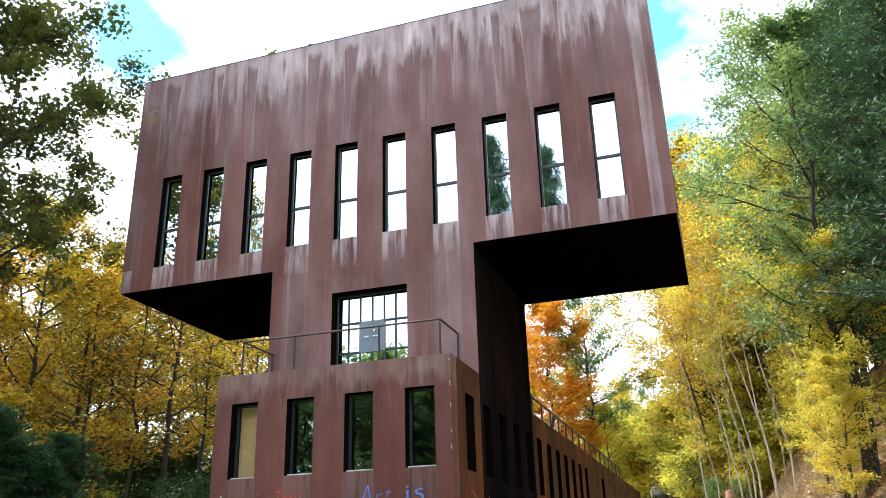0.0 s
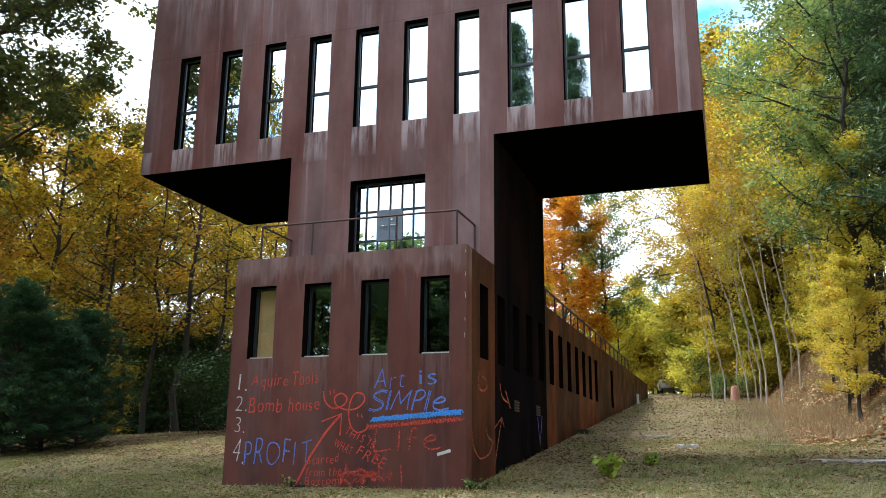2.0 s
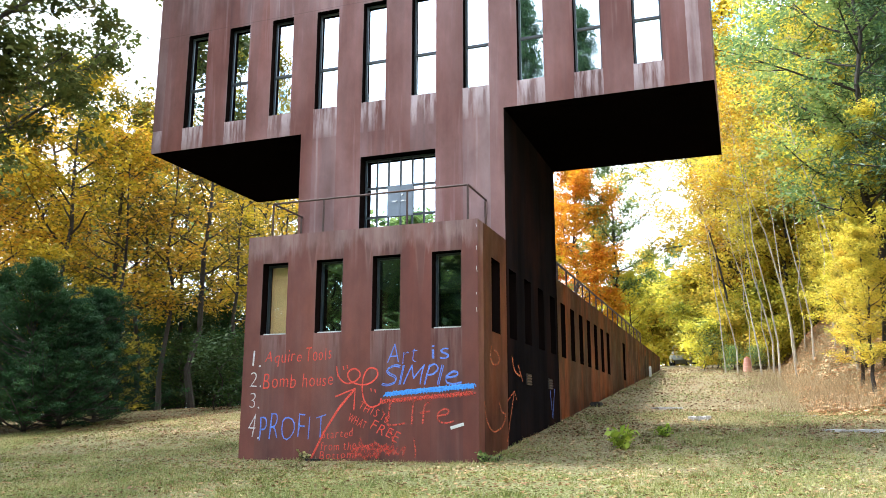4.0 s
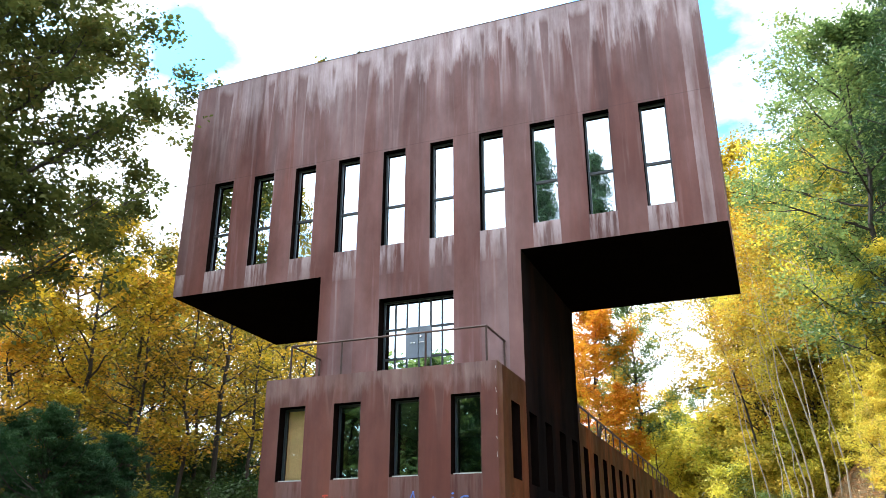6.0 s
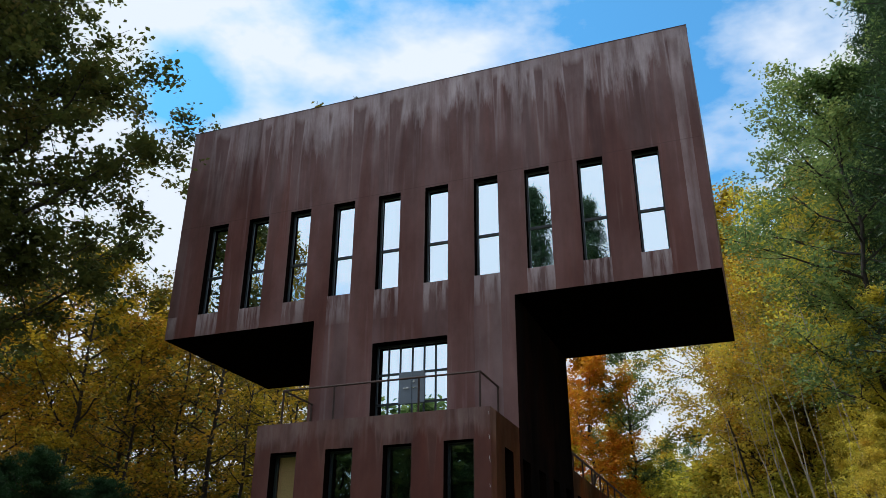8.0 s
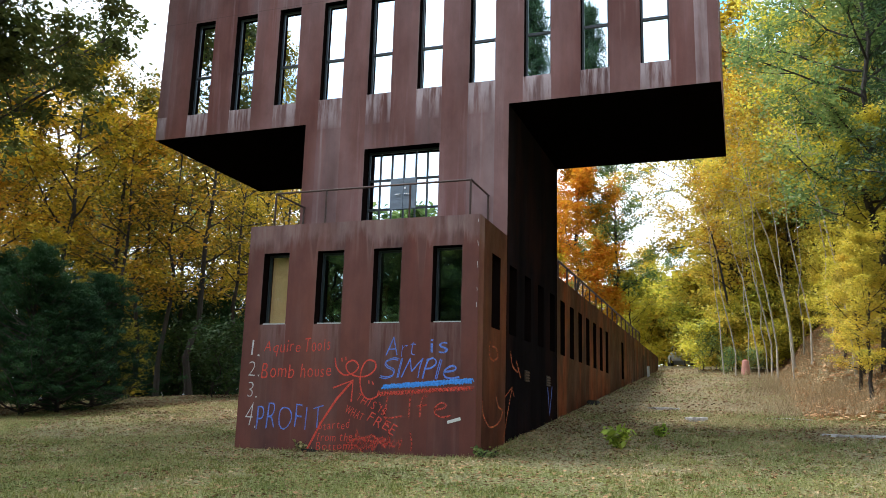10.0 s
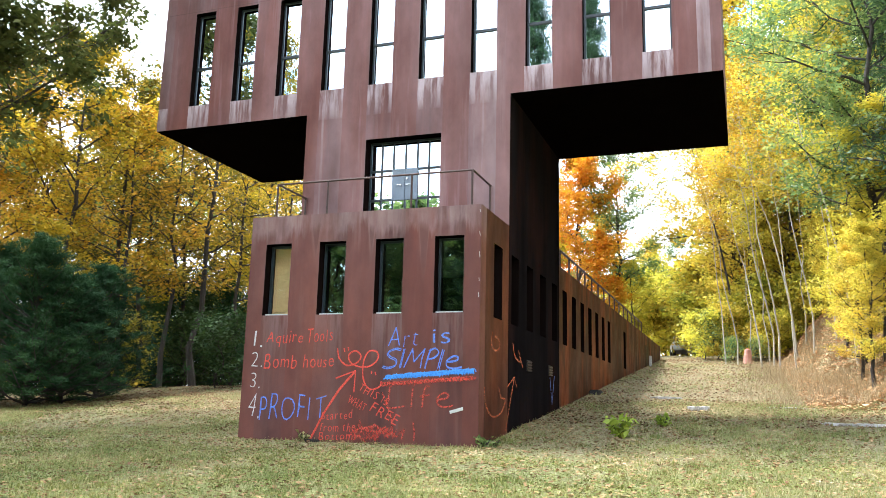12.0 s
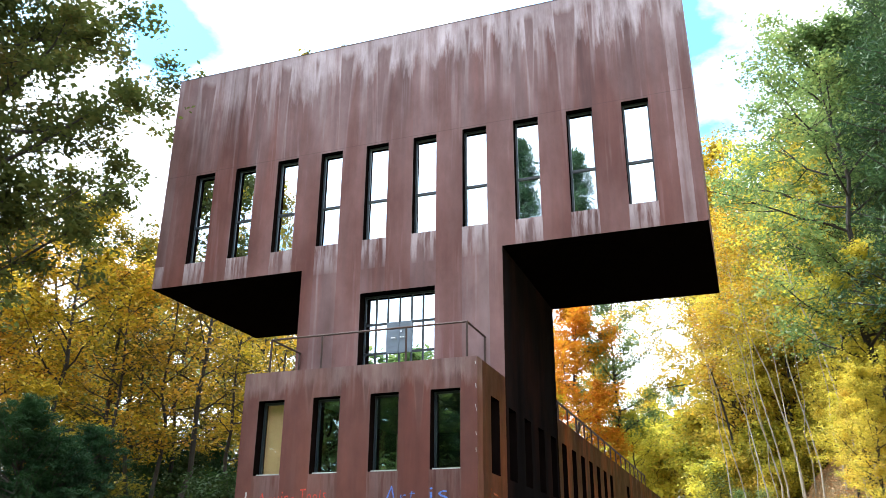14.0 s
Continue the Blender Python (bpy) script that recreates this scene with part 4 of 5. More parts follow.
# behind the wing
for az, y, kind, s in [(-0.32, 44, far_y, 1.1), (-0.07, 80, far_l, 0.85), (-0.045, 70, far_l, 0.9), (-0.16, 66, far_y, 0.95), (-0.02, 62, far_l, 0.95), (-0.21, 58, orange_a, 0.9),
                       (-0.125, 46, far_l, 0.62), (-0.08, 55, far_l, 0.5), (-0.055, 52, far_l, 0.5), (-0.40, 42, far_o, 1.1), (-0.02, 48, far_l, 0.7), (-0.10, 58, far_l, 0.6), (-0.165, 47, far_y, 0.8), (-0.140, 44, green_a, 0.95), (-0.10, 66, far_l, 1.0), (-0.065, 60, far_g, 0.7)]:
    plant(kind, along(az, y), y, rnd.uniform(0, 360), s, rnd.uniform(0.95, 1.05))
# right bank
for az, y, kind, s in [(0.025, 42, yellow_a, 1.25), (0.00, 46, far_l, 1.1), (0.075, 36, green_a, 1.15), (0.11, 31, green_a, 1.0), (0.21, 25, green_a, 1.05),
                       (0.20, 17, pine_a, 0.95), (0.23, 24, pine_a, 1.15), (0.13, 40, far_o, 1.2), (0.18, 33, green_a, 1.2), (0.045, 50, far_o, 1.2),
                       (0.155, 14, lime_a, 0.62), (0.30, 16, green_a, 1.1), (0.285, 10, pine_a, 1.05), (0.09, 46, far_g, 1.3),
                       (0.05, 38, lime_a, 0.95), (0.02, 54, far_l, 1.0), (0.095, 34, yellow_b, 0.95), (0.15, 36, far_l, 1.0),
                       (0.012, 40, lime_a, 1.25), (0.118, 28, lime_a, 0.75), (-0.010, 47, yellow_a, 1.75), (0.012, 50, yellow_b, 1.8), (0.115, 25, lime_a, 1.05), (0.06, 44, lime_a, 1.35), (0.10, 24, lime_a, 0.5)]:
    plant(kind, along(az, y), y, rnd.uniform(0, 360), s, rnd.uniform(0.95, 1.06))
for az, y, kind, s, turn, tall in [(-0.008, 29, birch_b, 0.8, 20, 0.9), (0.008, 31, birch_c, 0.85, -40, 0.95), (0.018, 27, birch_a, 0.75, -22, 1.0), (0.026, 30, birch_c, 0.9, 65, 0.9),
                                   (0.036, 25, birch_b, 0.95, 25, 1.05), (0.054, 23, birch_c, 1.0, -10, 0.95), (0.072, 24, birch_b, 0.85, 12, 1.15), (0.064, 28, birch_c, 1.0, 120, 1.0),
                                   (0.116, 17, birch_a, 0.95, -10, 1.05), (0.128, 16.5, birch_c, 1.0, 24, 1.1), (0.095, 22, birch_c, 0.9, 80, 1.0)]:
    plant(kind, along(az, y), y, turn, s, tall)
for k in range(20):
    az, y = rnd.uniform(0.02, 0.3), rnd.uniform(38, 48)
    plant(shrub_a, along(az, y), y, rnd.uniform(0, 360), rnd.uniform(0.7, 1.3))
for k in range(12):
    az, y = -0.06 + 0.20 * k / 11, 40 + 4 * rnd.random()
    plant(shrub_a, along(az, y), y, rnd.uniform(0, 360), rnd.uniform(0.9, 1.5))
for az, y, s in [(0.118, 14.0, 0.33), (0.130, 11.5, 0.36), (0.124, 16, 0.42), (0.105, 20, 0.30)]:
    plant(lime_a, along(az, y), y, rnd.uniform(0, 360), s)
for k in range(16):
    az, y = -0.15 + 0.18 * k / 15, 50 + 9 * rnd.random()
    plant(shrub_a, along(az, y), y, rnd.uniform(0, 360), rnd.uniform(1.2, 1.9))
for k in range(9):
    az, y = -0.10 + 0.11 * k / 8, 42.5 + 2 * rnd.random() if k > 3 else 56 + 4 * rnd.random()
    plant(shrub_a, along(az, y), y, rnd.uniform(0, 360), rnd.uniform(0.5, 0.9) if k > 3 else 1.6)
for k in range(16):
    az, y = -0.95 + 0.45 * k / 15, 24 + 8 * rnd.random()
    plant(shrub_g, along(az, y), y, rnd.uniform(0, 360), rnd.uniform(1.3, 2.0))
plant(shrub_g, along(-0.028, 42), 42, 20, 1.0)
shrub_b = broadleaf("shrub", "fresh green leafy shrub beside the track", "green", 34, 2.4, 0.1, 1.2, 2600, 0.07, 0.025, BARK, 8, twigs=1)
settle(shrub_b, along(-0.034, 34), 34, 0, 1.0)
for k in range(14):
    az, y = -0.045 + 0.14 * k / 13, 33 + 3 * rnd.random()
    plant(shrub_a, along(az, y), y, rnd.uniform(0, 360), rnd.uniform(0.5, 0.95))
for k in range(16):
    az, y = -0.17 + 0.24 * k / 15, 96 + 12 * rnd.random()
    plant(shrub_a, along(az, y), y, rnd.uniform(0, 360), rnd.uniform(2.4, 3.2))
plant(shrub_b, along(-0.014, 31), 31, 120, 0.5)
plant(shrub_b, along(0.012, 31), 31, 220, 0.5)
# undergrowth that closes the wood below the crowns
for k in range(26):
    az = -1.5 + 1.05 * k / 25
    y = 36 + 5 * rnd.random()
    plant(shrub_g if k % 2 else shrub_a, along(az, y), y, rnd.uniform(0, 360), rnd.uniform(1.3, 2.1))
for k in range(26):
    az = -0.45 + 0.62 * k / 25
    y = 64 + 14 * rnd.random()
    plant((shrub_a, shrub_a, shrub_g)[k % 3] if az < -0.2 else shrub_a, along(az, y), y, rnd.uniform(0, 360), rnd.uniform(1.6, 2.6))
# wood behind and beside the lawn
back_a = broadleaf("hardwood_tree", "green hardwood tree at the lawn's edge", "green", 41, 16.0, 1.5, 4.2, 6500, 0.28)
back_b = broadleaf("maple_tree", "yellow maple at the lawn's edge", "yellow", 42, 15.0, 3.0, 4.0, 3200, 0.34)
back_p = conifer("pine_tree", "tall dark pine at the lawn's edge", "pine", 43, 19.0, 4.2, 0.8, 5200, 0.25, 0.26)
settle(back_a, -40, -27, 0, 1.3)
settle(back_b, 10, -34, 0, 1.1)
settle(back_p, 14, -25, 0, 1.2)
for x, y, kind, s, tall in [(-6.2, -25, pine_a, 0.85, 1.72), (-2.9, -25, pine_a, 0.75, 1.85), (-32, -25, olive_a, 1.2, 1.5), (-27, -27, thin_a, 1.15, 1.6), (-23, -25, thin_a, 1.0, 1.7),
                            (4, -38, back_a, 0.9, 1), (17, -30, back_a, 1.2, 1), (24, -22, back_b, 1.2, 1), (-13, -42, back_b, 0.9, 1), (-18, -42, back_a, 0.9, 1),
                            (-38, -10, back_b, 1.2, 1), (-34, 0, back_b, 1.2, 1), (22, -8, back_a, 1.2, 1), (24, 0, back_b, 1.1, 1), (-1, -44, back_a, 0.9, 1), (-9, -46, back_a, 0.9, 1)]:
    plant(kind, x, y, rnd.uniform(0, 360), s, tall)
for k in range(17):
    plant(back_p if k % 3 == 0 else back_a, -28 + 2.0 * k, -26 - 3 * rnd.random(), rnd.uniform(0, 360), rnd.uniform(0.55, 0.62) if k % 3 == 0 else rnd.uniform(0.66, 0.74))
    if k % 2:
        continue
    plant(shrub_g, -28 + 2.1 * k, -24 - rnd.random(), rnd.uniform(0, 360), rnd.uniform(1.4, 1.9))

oak = broadleaf("oak_tree", "large dark oak with branches spreading over the lawn", "oak", 31, 17.5, 6.6, 6.2, 84000, 0.112, 0.32, BARK, 52, (0, 0), 0.36, 0.4, "", 2.6)
settle(oak, -14.4, -1.4, 20, 0.98)
bush = conifer("pine_bush", "dense dark green young pine at the wood's edge", "bush", 32, 5.2, 2.7, 0.1, 52000, 0.020, 0.09, 0.0, 0.10, 7.0, 1, 2)
settle(bush, along(-1.05, 5.5), 5.5, 0)
plant(bush, along(-1.20, 5.2), 5.2, 80, 1.05, 0.9)
plant(bush, along(-0.98, 6.4), 6.4, 280, 0.95, 0.82)
plant(bush, along(-0.915, 8.0), 8.0, 160, 0.9, 0.95)
plant(bush, along(-1.12, 8.0), 8.0, 220, 1.05)

# ---------------------------------------------------------------- lawn, litter and weeds
def blades(name, spots, height, width, mat, seed, label, category):
    """Upright grass blades, one slim triangle each."""
    rng = np.random.default_rng(seed)
    n = len(spots)
    w = rng.uniform(0, 2 * np.pi, n)
    side = np.stack([np.cos(w), np.sin(w), np.zeros(n)], 1) * width * rng.uniform(0.6, 1.4, n)[:, None]
    tip = rng.normal(size=(n, 3)) * 0.4
    tip[:, 2] = 1
    tip *= (height * rng.uniform(0.4, 1.3, n))[:, None]
    v = np.stack([spots - side, spots + side, spots + tip], 1)
    me = bpy.data.meshes.new(name)
    me.vertices.add(3 * n)
    me.vertices.foreach_set("co", v.reshape(-1))
    me.loops.add(3 * n)
    me.loops.foreach_set("vertex_index", np.arange(3 * n, dtype=np.int32))
    me.polygons.add(n)
    me.polygons.foreach_set("loop_start", np.arange(0, 3 * n, 3, dtype=np.int32))
    me.polygons.foreach_set("loop_total", np.full(n, 3, dtype=np.int32))
    me.update(calc_edges=True)
    me.materials.append(mat)
    return tagged(new(name, me), label, category, kind="stuff")


def scatter(n, x0, x1, y0, y1, seed, keep=None, lift=0.0):
    rng = np.random.default_rng(seed)
    out = []
    while len(out) < n:
        x, y = rng.uniform(x0, x1), rng.uniform(y0, y1)
        if -W - 0.03 < x < 0.03 and -0.03 < y < END + 0.1:
            continue
        if keep is None or keep(x, y, rng.random()):
            out.append((x, y, lie(x, y) + 0.035 * noise.noise((x * 0.5, y * 0.5, 0)) + lift))
    return np.array(out)


def turf(x, y, q):
    return q < 0.10 + 2.2 * max(0, noise.noise((x * 0.3, y * 0.3, 7)) + 0.6 * noise.noise((x * 1.3, y * 1.3, 2)) + 0.08) + 0.35 * smooth(-y, 2, 9)


blades("lawn_grass", scatter(130000, -17, 10, -7, 9, 51, turf, -0.01), 0.085, 0.007, LEAF["grass"], 52, "short patchy lawn grass, half dry", "grass")
clumps = scatter(1500, -17, 10, -7, 5, 57, lambda x, y, q: q < 0.25 + 0.75 * smooth(-y, -2, 5), -0.01)
rng_c = np.random.default_rng(58)
tufts = np.repeat(clumps, 22, axis=0) + rng_c.normal(size=(1500 * 22, 3)) * np.array((0.07, 0.07, 0.0))
tufts[:, 2] = [lie(x, y) - 0.01 for x, y in tufts[:, :2]]
keep = ~((tufts[:, 0] > -W - 0.05) & (tufts[:, 0] < 0.05) & (tufts[:, 1] > -0.05))
blades("grass_tufts", tufts[keep], 0.065, 0.010, LEAF["turf"], 59, "scattered green grass tufts and low weeds", "grass")
tagged(new("ground_cover", leaf_mesh("ground_cover", scatter(56000, -17, 10, -7, 6, 60, lambda x, y, q: q < 0.9 * smooth(noise.noise((x * 0.45, y * 0.6, 11)) + 0.5 * noise.noise((x * 1.9, y * 1.9, 4)) + 0.5 * smooth(-y, -1, 4), 0.1, 0.55), 0.03), 0.029, LEAF["turf"], 1.2, 1.2, 60)),
       "low green ground cover in patches", "ground cover", kind="stuff")
blades("lawn_grass", scatter(26000, -22, 9, 9, 30, 53, turf, -0.01), 0.08, 0.012, LEAF["grass"], 54, "short patchy lawn grass, half dry", "grass")
blades("tall_weeds", scatter(10000, 3.6, 10, 9, 30, 55, lambda x, y, q: q < smooth(x, 3.6, 8.0) * (1 - smooth(x, 7.5, 9.5)) * (0.4 + noise.noise((x, y, 5)))), 0.34, 0.008, LEAF["straw"], 56, "dry straw-coloured weeds along the bank", "weeds")
for n, area, seed, size in [(46000, (-18, 9, -7, 10), 61, 0.055), (36000, (-22, 12, 4, 36), 62, 0.07), (36000, (6.0, 18, 8, 40), 63, 0.14)]:
    tagged(new("fallen_leaves", leaf_mesh("fallen_leaves", scatter(n, *area, seed, None, 0.025), size, LEAF["bank" if seed == 63 else "litter"], 2.2, 1.3, seed)), "dry brown fallen leaves strewn over the ground", "leaf litter", kind="stuff")


# ---------------------------------------------------------------- small things on the lawn
def stone_slab(name, label, x, y, sx, sy, sz, seed, mat):
    rng = random.Random(seed)
    bm = bmesh.new()
    bmesh.ops.create_grid(bm, x_segments=8, y_segments=6, size=0.5)
    ext = bmesh.ops.extrude_face_region(bm, geom=bm.faces[:])
    for v in [q for q in ext["geom"] if isinstance(q, bmesh.types.BMVert)]:
        v.co.z += 1
    for v in bm.verts:
        k = 1 - 0.22 * (abs(v.co.x * 2) ** 4) * (abs(v.co.y * 2) ** 2) + rng.uniform(-0.05, 0.05)
        v.co = Vector((v.co.x * sx * k, v.co.y * sy * k, (v.co.z - 0.5) * sz + (rng.uniform(-0.15, 0.15) * sz if v.co.z > 0.5 else 0)))
    bmesh.ops.recalc_face_normals(bm, faces=bm.faces)
    ob = part(name, bm, mat, None)
    ob.matrix_basis = pose(x, y, lie(x, y) - 0.025, 0, 0, rng.uniform(-15, 15))
    return tagged(ob, label, "stone")


STONE = plain("pale_weathered_concrete", (0.42, 0.41, 0.40), 0.9, 0, 0.3, 4, 0.4)
stone_slab("stone", "pale flat stone half sunk in the lawn", 3.41, 7.7, 0.55, 0.8, 0.14, 1, STONE)
stone_slab("stone_slab", "weathered concrete slab flush with the lawn", 6.75, 5.1, 1.5, 0.7, 0.10, 2, STONE)
stone_slab("stone", "pale flat stone half sunk in the lawn", 2.35, 10.6, 0.9, 0.9, 0.08, 3, STONE)
stone_slab("stone_slab", "weathered concrete slab flush with the lawn", 5.6, 8.4, 1.6, 0.5, 0.06, 4, STONE)


def leafy_plant(x, y, size, leaves, seed, leaf="lime", label="small bright yellow-green leafy plant on the lawn"):
    rng = np.random.default_rng(seed)
    ob = tagged(new("seedling"), label, "plant")
    stems, spots = [], []
    for k in range(11):
        w = rng.uniform(0, 6.28)
        pts, rad = limb(rng, (0, 0, 0), (0.6 * math.cos(w), 0.6 * math.sin(w), 0.9), size * rng.uniform(0.6, 1.1), 0.006, 0.25, 0.1, 4)
        stems.append(tube(pts, rad, 4))
        spots += pts[1:]
    part("stem", joined("stem", stems, BARK), None, ob)
    spots = np.array(spots)
    pos = spots[rng.integers(0, len(spots), leaves)] + rng.normal(size=(leaves, 3)) * size * 0.13
    part("foliage", leaf_mesh("foliage", pos, size * 0.25, LEAF[leaf], 0.4, 1.6, seed), None, ob)
    ob.matrix_basis = pose(x, y, lie(x, y))
    return ob


leafy_plant(2.23, 1.97, 0.42, 150, 71, "fresh")
leafy_plant(2.9, 3.9, 0.28, 110, 72, "fresh", "small green leafy plant on the lawn")
leafy_plant(0.12, -0.02, 0.22, 90, 73, "green", "green weeds at the foot of the steel wall")
leafy_plant(0.3, 0.1, 0.16, 60, 74, "green", "green weeds at the foot of the steel wall")
leafy_plant(-3.45, -0.12, 0.22, 50, 75, "grass", "wispy weeds at the foot of the steel wall")
scrap = tagged(boxes("plastic_scrap", BLACK, None, [(-3.42, -3.15, -0.16, -0.05, -0.03, 0.04)], "", 0.012), "black plastic scrap at the foot of the wall", "scrap")
for x, h in ((-5.49, 0.26), (-4.28, 0.14), (-7.28, 0.13)):
    ob = leafy_plant(x, S + 0.1, h, 40, int(80 - x), "olive", "small weed growing on the roof edge")
    ob.matrix_basis = pose(x, S + 0.12, ZT + 0.02)


def barrel(x, y):
    ob = tagged(new("barrel"), "faded orange-pink traffic barrel standing in the grass", "barrel")
    bm = bmesh.new()
    rings = [(0, 0.31), (0.1, 0.31), (0.12, 0.29), (0.36, 0.28), (0.38, 0.26), (0.62, 0.25), (0.64, 0.23), (0.92, 0.21), (0.95, 0.17)]
    loops = []
    for z, r in rings:
        loops.append([bm.verts.new((r * math.cos(k * math.pi / 8), r * math.sin(k * math.pi / 8), z)) for k in range(16)])
    for a, b in zip(loops, loops[1:]):
        for k in range(16):
            bm.faces.new([a[k], a[(k + 1) % 16], b[(k + 1) % 16], b[k]])
    bm.faces.new(loops[-1])
    bm.faces.new(loops[0][::-1])
    part("body", bm, plain("faded_orange_plastic", (0.50, 0.24, 0.19), 0.6, 0, 0.2, 3), ob)
    bm = bmesh.new()
    box(bm, -0.09, 0.09, -0.02, 0.02, 0.94, 1.03, 0.01)
    part("handle", bm, plain("orange_plastic", (0.55, 0.16, 0.10), 0.6), ob)
    ob.matrix_basis = pose(x, y, lie(x, y)) @ Matrix.Scale(0.76, 4)


barrel(along(0.003, 30), 30)


def parked_car(x, y, turn):
    ob = tagged(new("car"), "small pale grey car parked far up the track", "car")
    paint = plain("pale_grey_car_paint", (0.62, 0.64, 0.66), 0.3, 0.1, 0.05)
    bm = bmesh.new()
    outline = [(-2.1, 0.35), (-2.15, 0.75), (-1.95, 0.92), (-1.0, 1.0), (2.0, 0.95), (2.1, 0.7), (2.1, 0.35)]
    for w in (-0.85, 0.85):
        for a, z in outline:
            bm.verts.new((w, a, z))
    bm.verts.ensure_lookup_table()
    k = len(outline)
    bm.faces.new([bm.verts[i] for i in range(k)])
    bm.faces.new([bm.verts[i + k] for i in reversed(range(k))])
    for i in range(k):
        bm.faces.new([bm.verts[i], bm.verts[(i + 1) % k], bm.verts[(i + 1) % k + k], bm.verts[i + k]])
    bmesh.ops.recalc_face_normals(bm, faces=bm.faces)
    bmesh.ops.bevel(bm, geom=bm.edges[:], offset=0.06, segments=2, affect="EDGES")
    part("body", bm, paint, ob)
    bm = bmesh.new()
    box(bm, -0.7, 0.7, -1.0, 1.7, 0.96, 1.42, 0.12)
    part("cabin", bm, plain("car_window_dark", (0.03, 0.035, 0.04), 0.1), ob, "dark car windows")
    boxes("roof", paint, ob, [(-0.66, 0.66, -0.6, 1.4, 1.41, 1.46)])
    for wx in (-0.78, 0.78):
        for wy in (-1.35, 1.35):
            bm = bmesh.new()
            bmesh.ops.create_cone(bm, cap_ends=True, segments=18, radius1=0.32, radius2=0.32, depth=0.2, matrix=pose(wx, wy, 0.32, 0, 90, 0))
            part("wheel", bm, BLACK, ob)
    for wx in (-0.62, 0.62):
        boxes("headlight", CHROME, ob, [(wx - 0.15, wx + 0.15, -2.17, -2.1, 0.68, 0.8)], "clear headlight", 0.01)
    ob.matrix_basis = pose(x, y, lie(x, y), 0, 0, turn)


parked_car(along(-0.066, 46), 46, 8)


# ---------------------------------------------------------------- graffiti
def glyph(char, thin):
    """One letter of the built-in font as vertices, and its mesh."""
    cu = bpy.data.curves.new("letter", "FONT")
    cu.body, cu.offset, cu.extrude, cu.resolution_u = char, thin, 0.002, 3
    tmp = bpy.data.objects.new("letter", cu)
    me = bpy.data.meshes.new_from_object(tmp)
    bpy.data.objects.remove(tmp)
    co = np.empty(3 * len(me.vertices))
    me.vertices.foreach_get("co", co)
    return me, co.reshape(-1, 3)


def lettering(word, x0, x1, z0, cap, mat, tilt=0.0, seed=1, label="", thin=-0.012):
    """A painted word on the lower front wall, letter by letter, a little uneven like handwriting."""
    rng = random.Random(seed)
    made, q = [], 0.0
    for char in word:
        if char == " ":
            q += 0.3
            continue
        me, co = glyph(char, thin)
        gap = 0.12 if char in "Il" else 0.0
        co[:, 0] += q + gap - co[:, 0].min()
        q = co[:, 0].max() + 0.18 + gap
        made.append((me, co))
    k = (x1 - x0) / (q - 0.18)
    w = radians(tilt)
    for me, co in made:
        turn, drop, grow = radians(rng.uniform(-3, 3)), rng.uniform(-0.07, 0.07) * cap, rng.uniform(0.9, 1.12)
        mid = co[:, 0].mean() * k
        x, z = co[:, 0] * k - mid, co[:, 1] / 0.72 * cap * grow
        x, z = mid + x * math.cos(turn) - z * math.sin(turn) + 0.12 * z, x * math.sin(turn) + z * math.cos(turn) + drop
        for i in range(len(x)):
            x[i] += 0.10 * cap * noise.noise((x[i] * 3, z[i] * 3, seed * 5.1))
            z[i] += 0.14 * cap * noise.noise((x[i] * 3, z[i] * 3, seed * 5.1 + 40))
        out = np.stack([x0 + x * math.cos(w) - z * math.sin(w), -0.004 - co[:, 2], z0 + x * math.sin(w) + z * math.cos(w)], 1)
        me.vertices.foreach_set("co", out.reshape(-1))
        me.materials.append(mat)
        part("letter", me, None, house, label)


for word, x0, x1, z0, cap, mat, tilt in [
        ("1.", -4.80, -4.60, 1.80, 0.36, CHALK_WHITE, 0), ("2.", -4.83, -4.58, 1.40, 0.32, CHALK_WHITE, 0), ("3.", -4.82, -4.60, 0.98, 0.33, CHALK_WHITE, 0),
        ("4.", -4.85, -4.58, 0.42, 0.46, CHALK_WHITE, 0), ("Aquire", -4.50, -3.68, 1.88, 0.26, CHALK_RED, 2), ("Tools", -3.58, -3.02, 1.90, 0.28, CHALK_RED, 2),
        ("Bomb", -4.52, -3.80, 1.38, 0.30, CHALK_RED, 2), ("house", -3.63, -2.98, 1.40, 0.27, CHALK_RED, 2), ("PROFIT", -4.56, -3.10, 0.36, 0.48, CHALK_BLUE, 3),
        ("Art", -1.82, -1.22, 1.80, 0.38, CHALK_BLUE, 2), ("is", -0.92, -0.58, 1.86, 0.30, CHALK_BLUE, 2), 
        ("THIS IS", -2.42, -1.76, 0.98, 0.17, CHALK_RED, -24), ("WHAT", -2.64, -2.25, 0.74, 0.16, CHALK_RED, -22),
        ("FREE", -2.16, -1.55, 0.60, 0.20, CHALK_RED, -24), ("Started", -3.16, -2.52, 0.40, 0.17, CHALK_RED, 5), ("from the", -3.19, -2.45, 0.20, 0.16, CHALK_RED, 1),
        ("Bottom", -3.2, -2.5, 0.03, 0.15, CHALK_RED, 2)]:
    lettering(word, x0, x1, z0, cap, mat, tilt, len(word) + int(10 * cap), "handwritten graffiti in spray paint", -0.025 if cap > 0.3 else -0.011)


def front_line(points, width, mat, label="", wobble=0.0, curved=False):
    rng = random.Random(len(points))
    pts = [(x + rng.uniform(-wobble, wobble), -0.004, z + rng.uniform(-wobble, wobble)) for x, z in points]
    return stroke("graffiti_line", mat, house, flowing(pts) if curved else pts, width, 1, label)


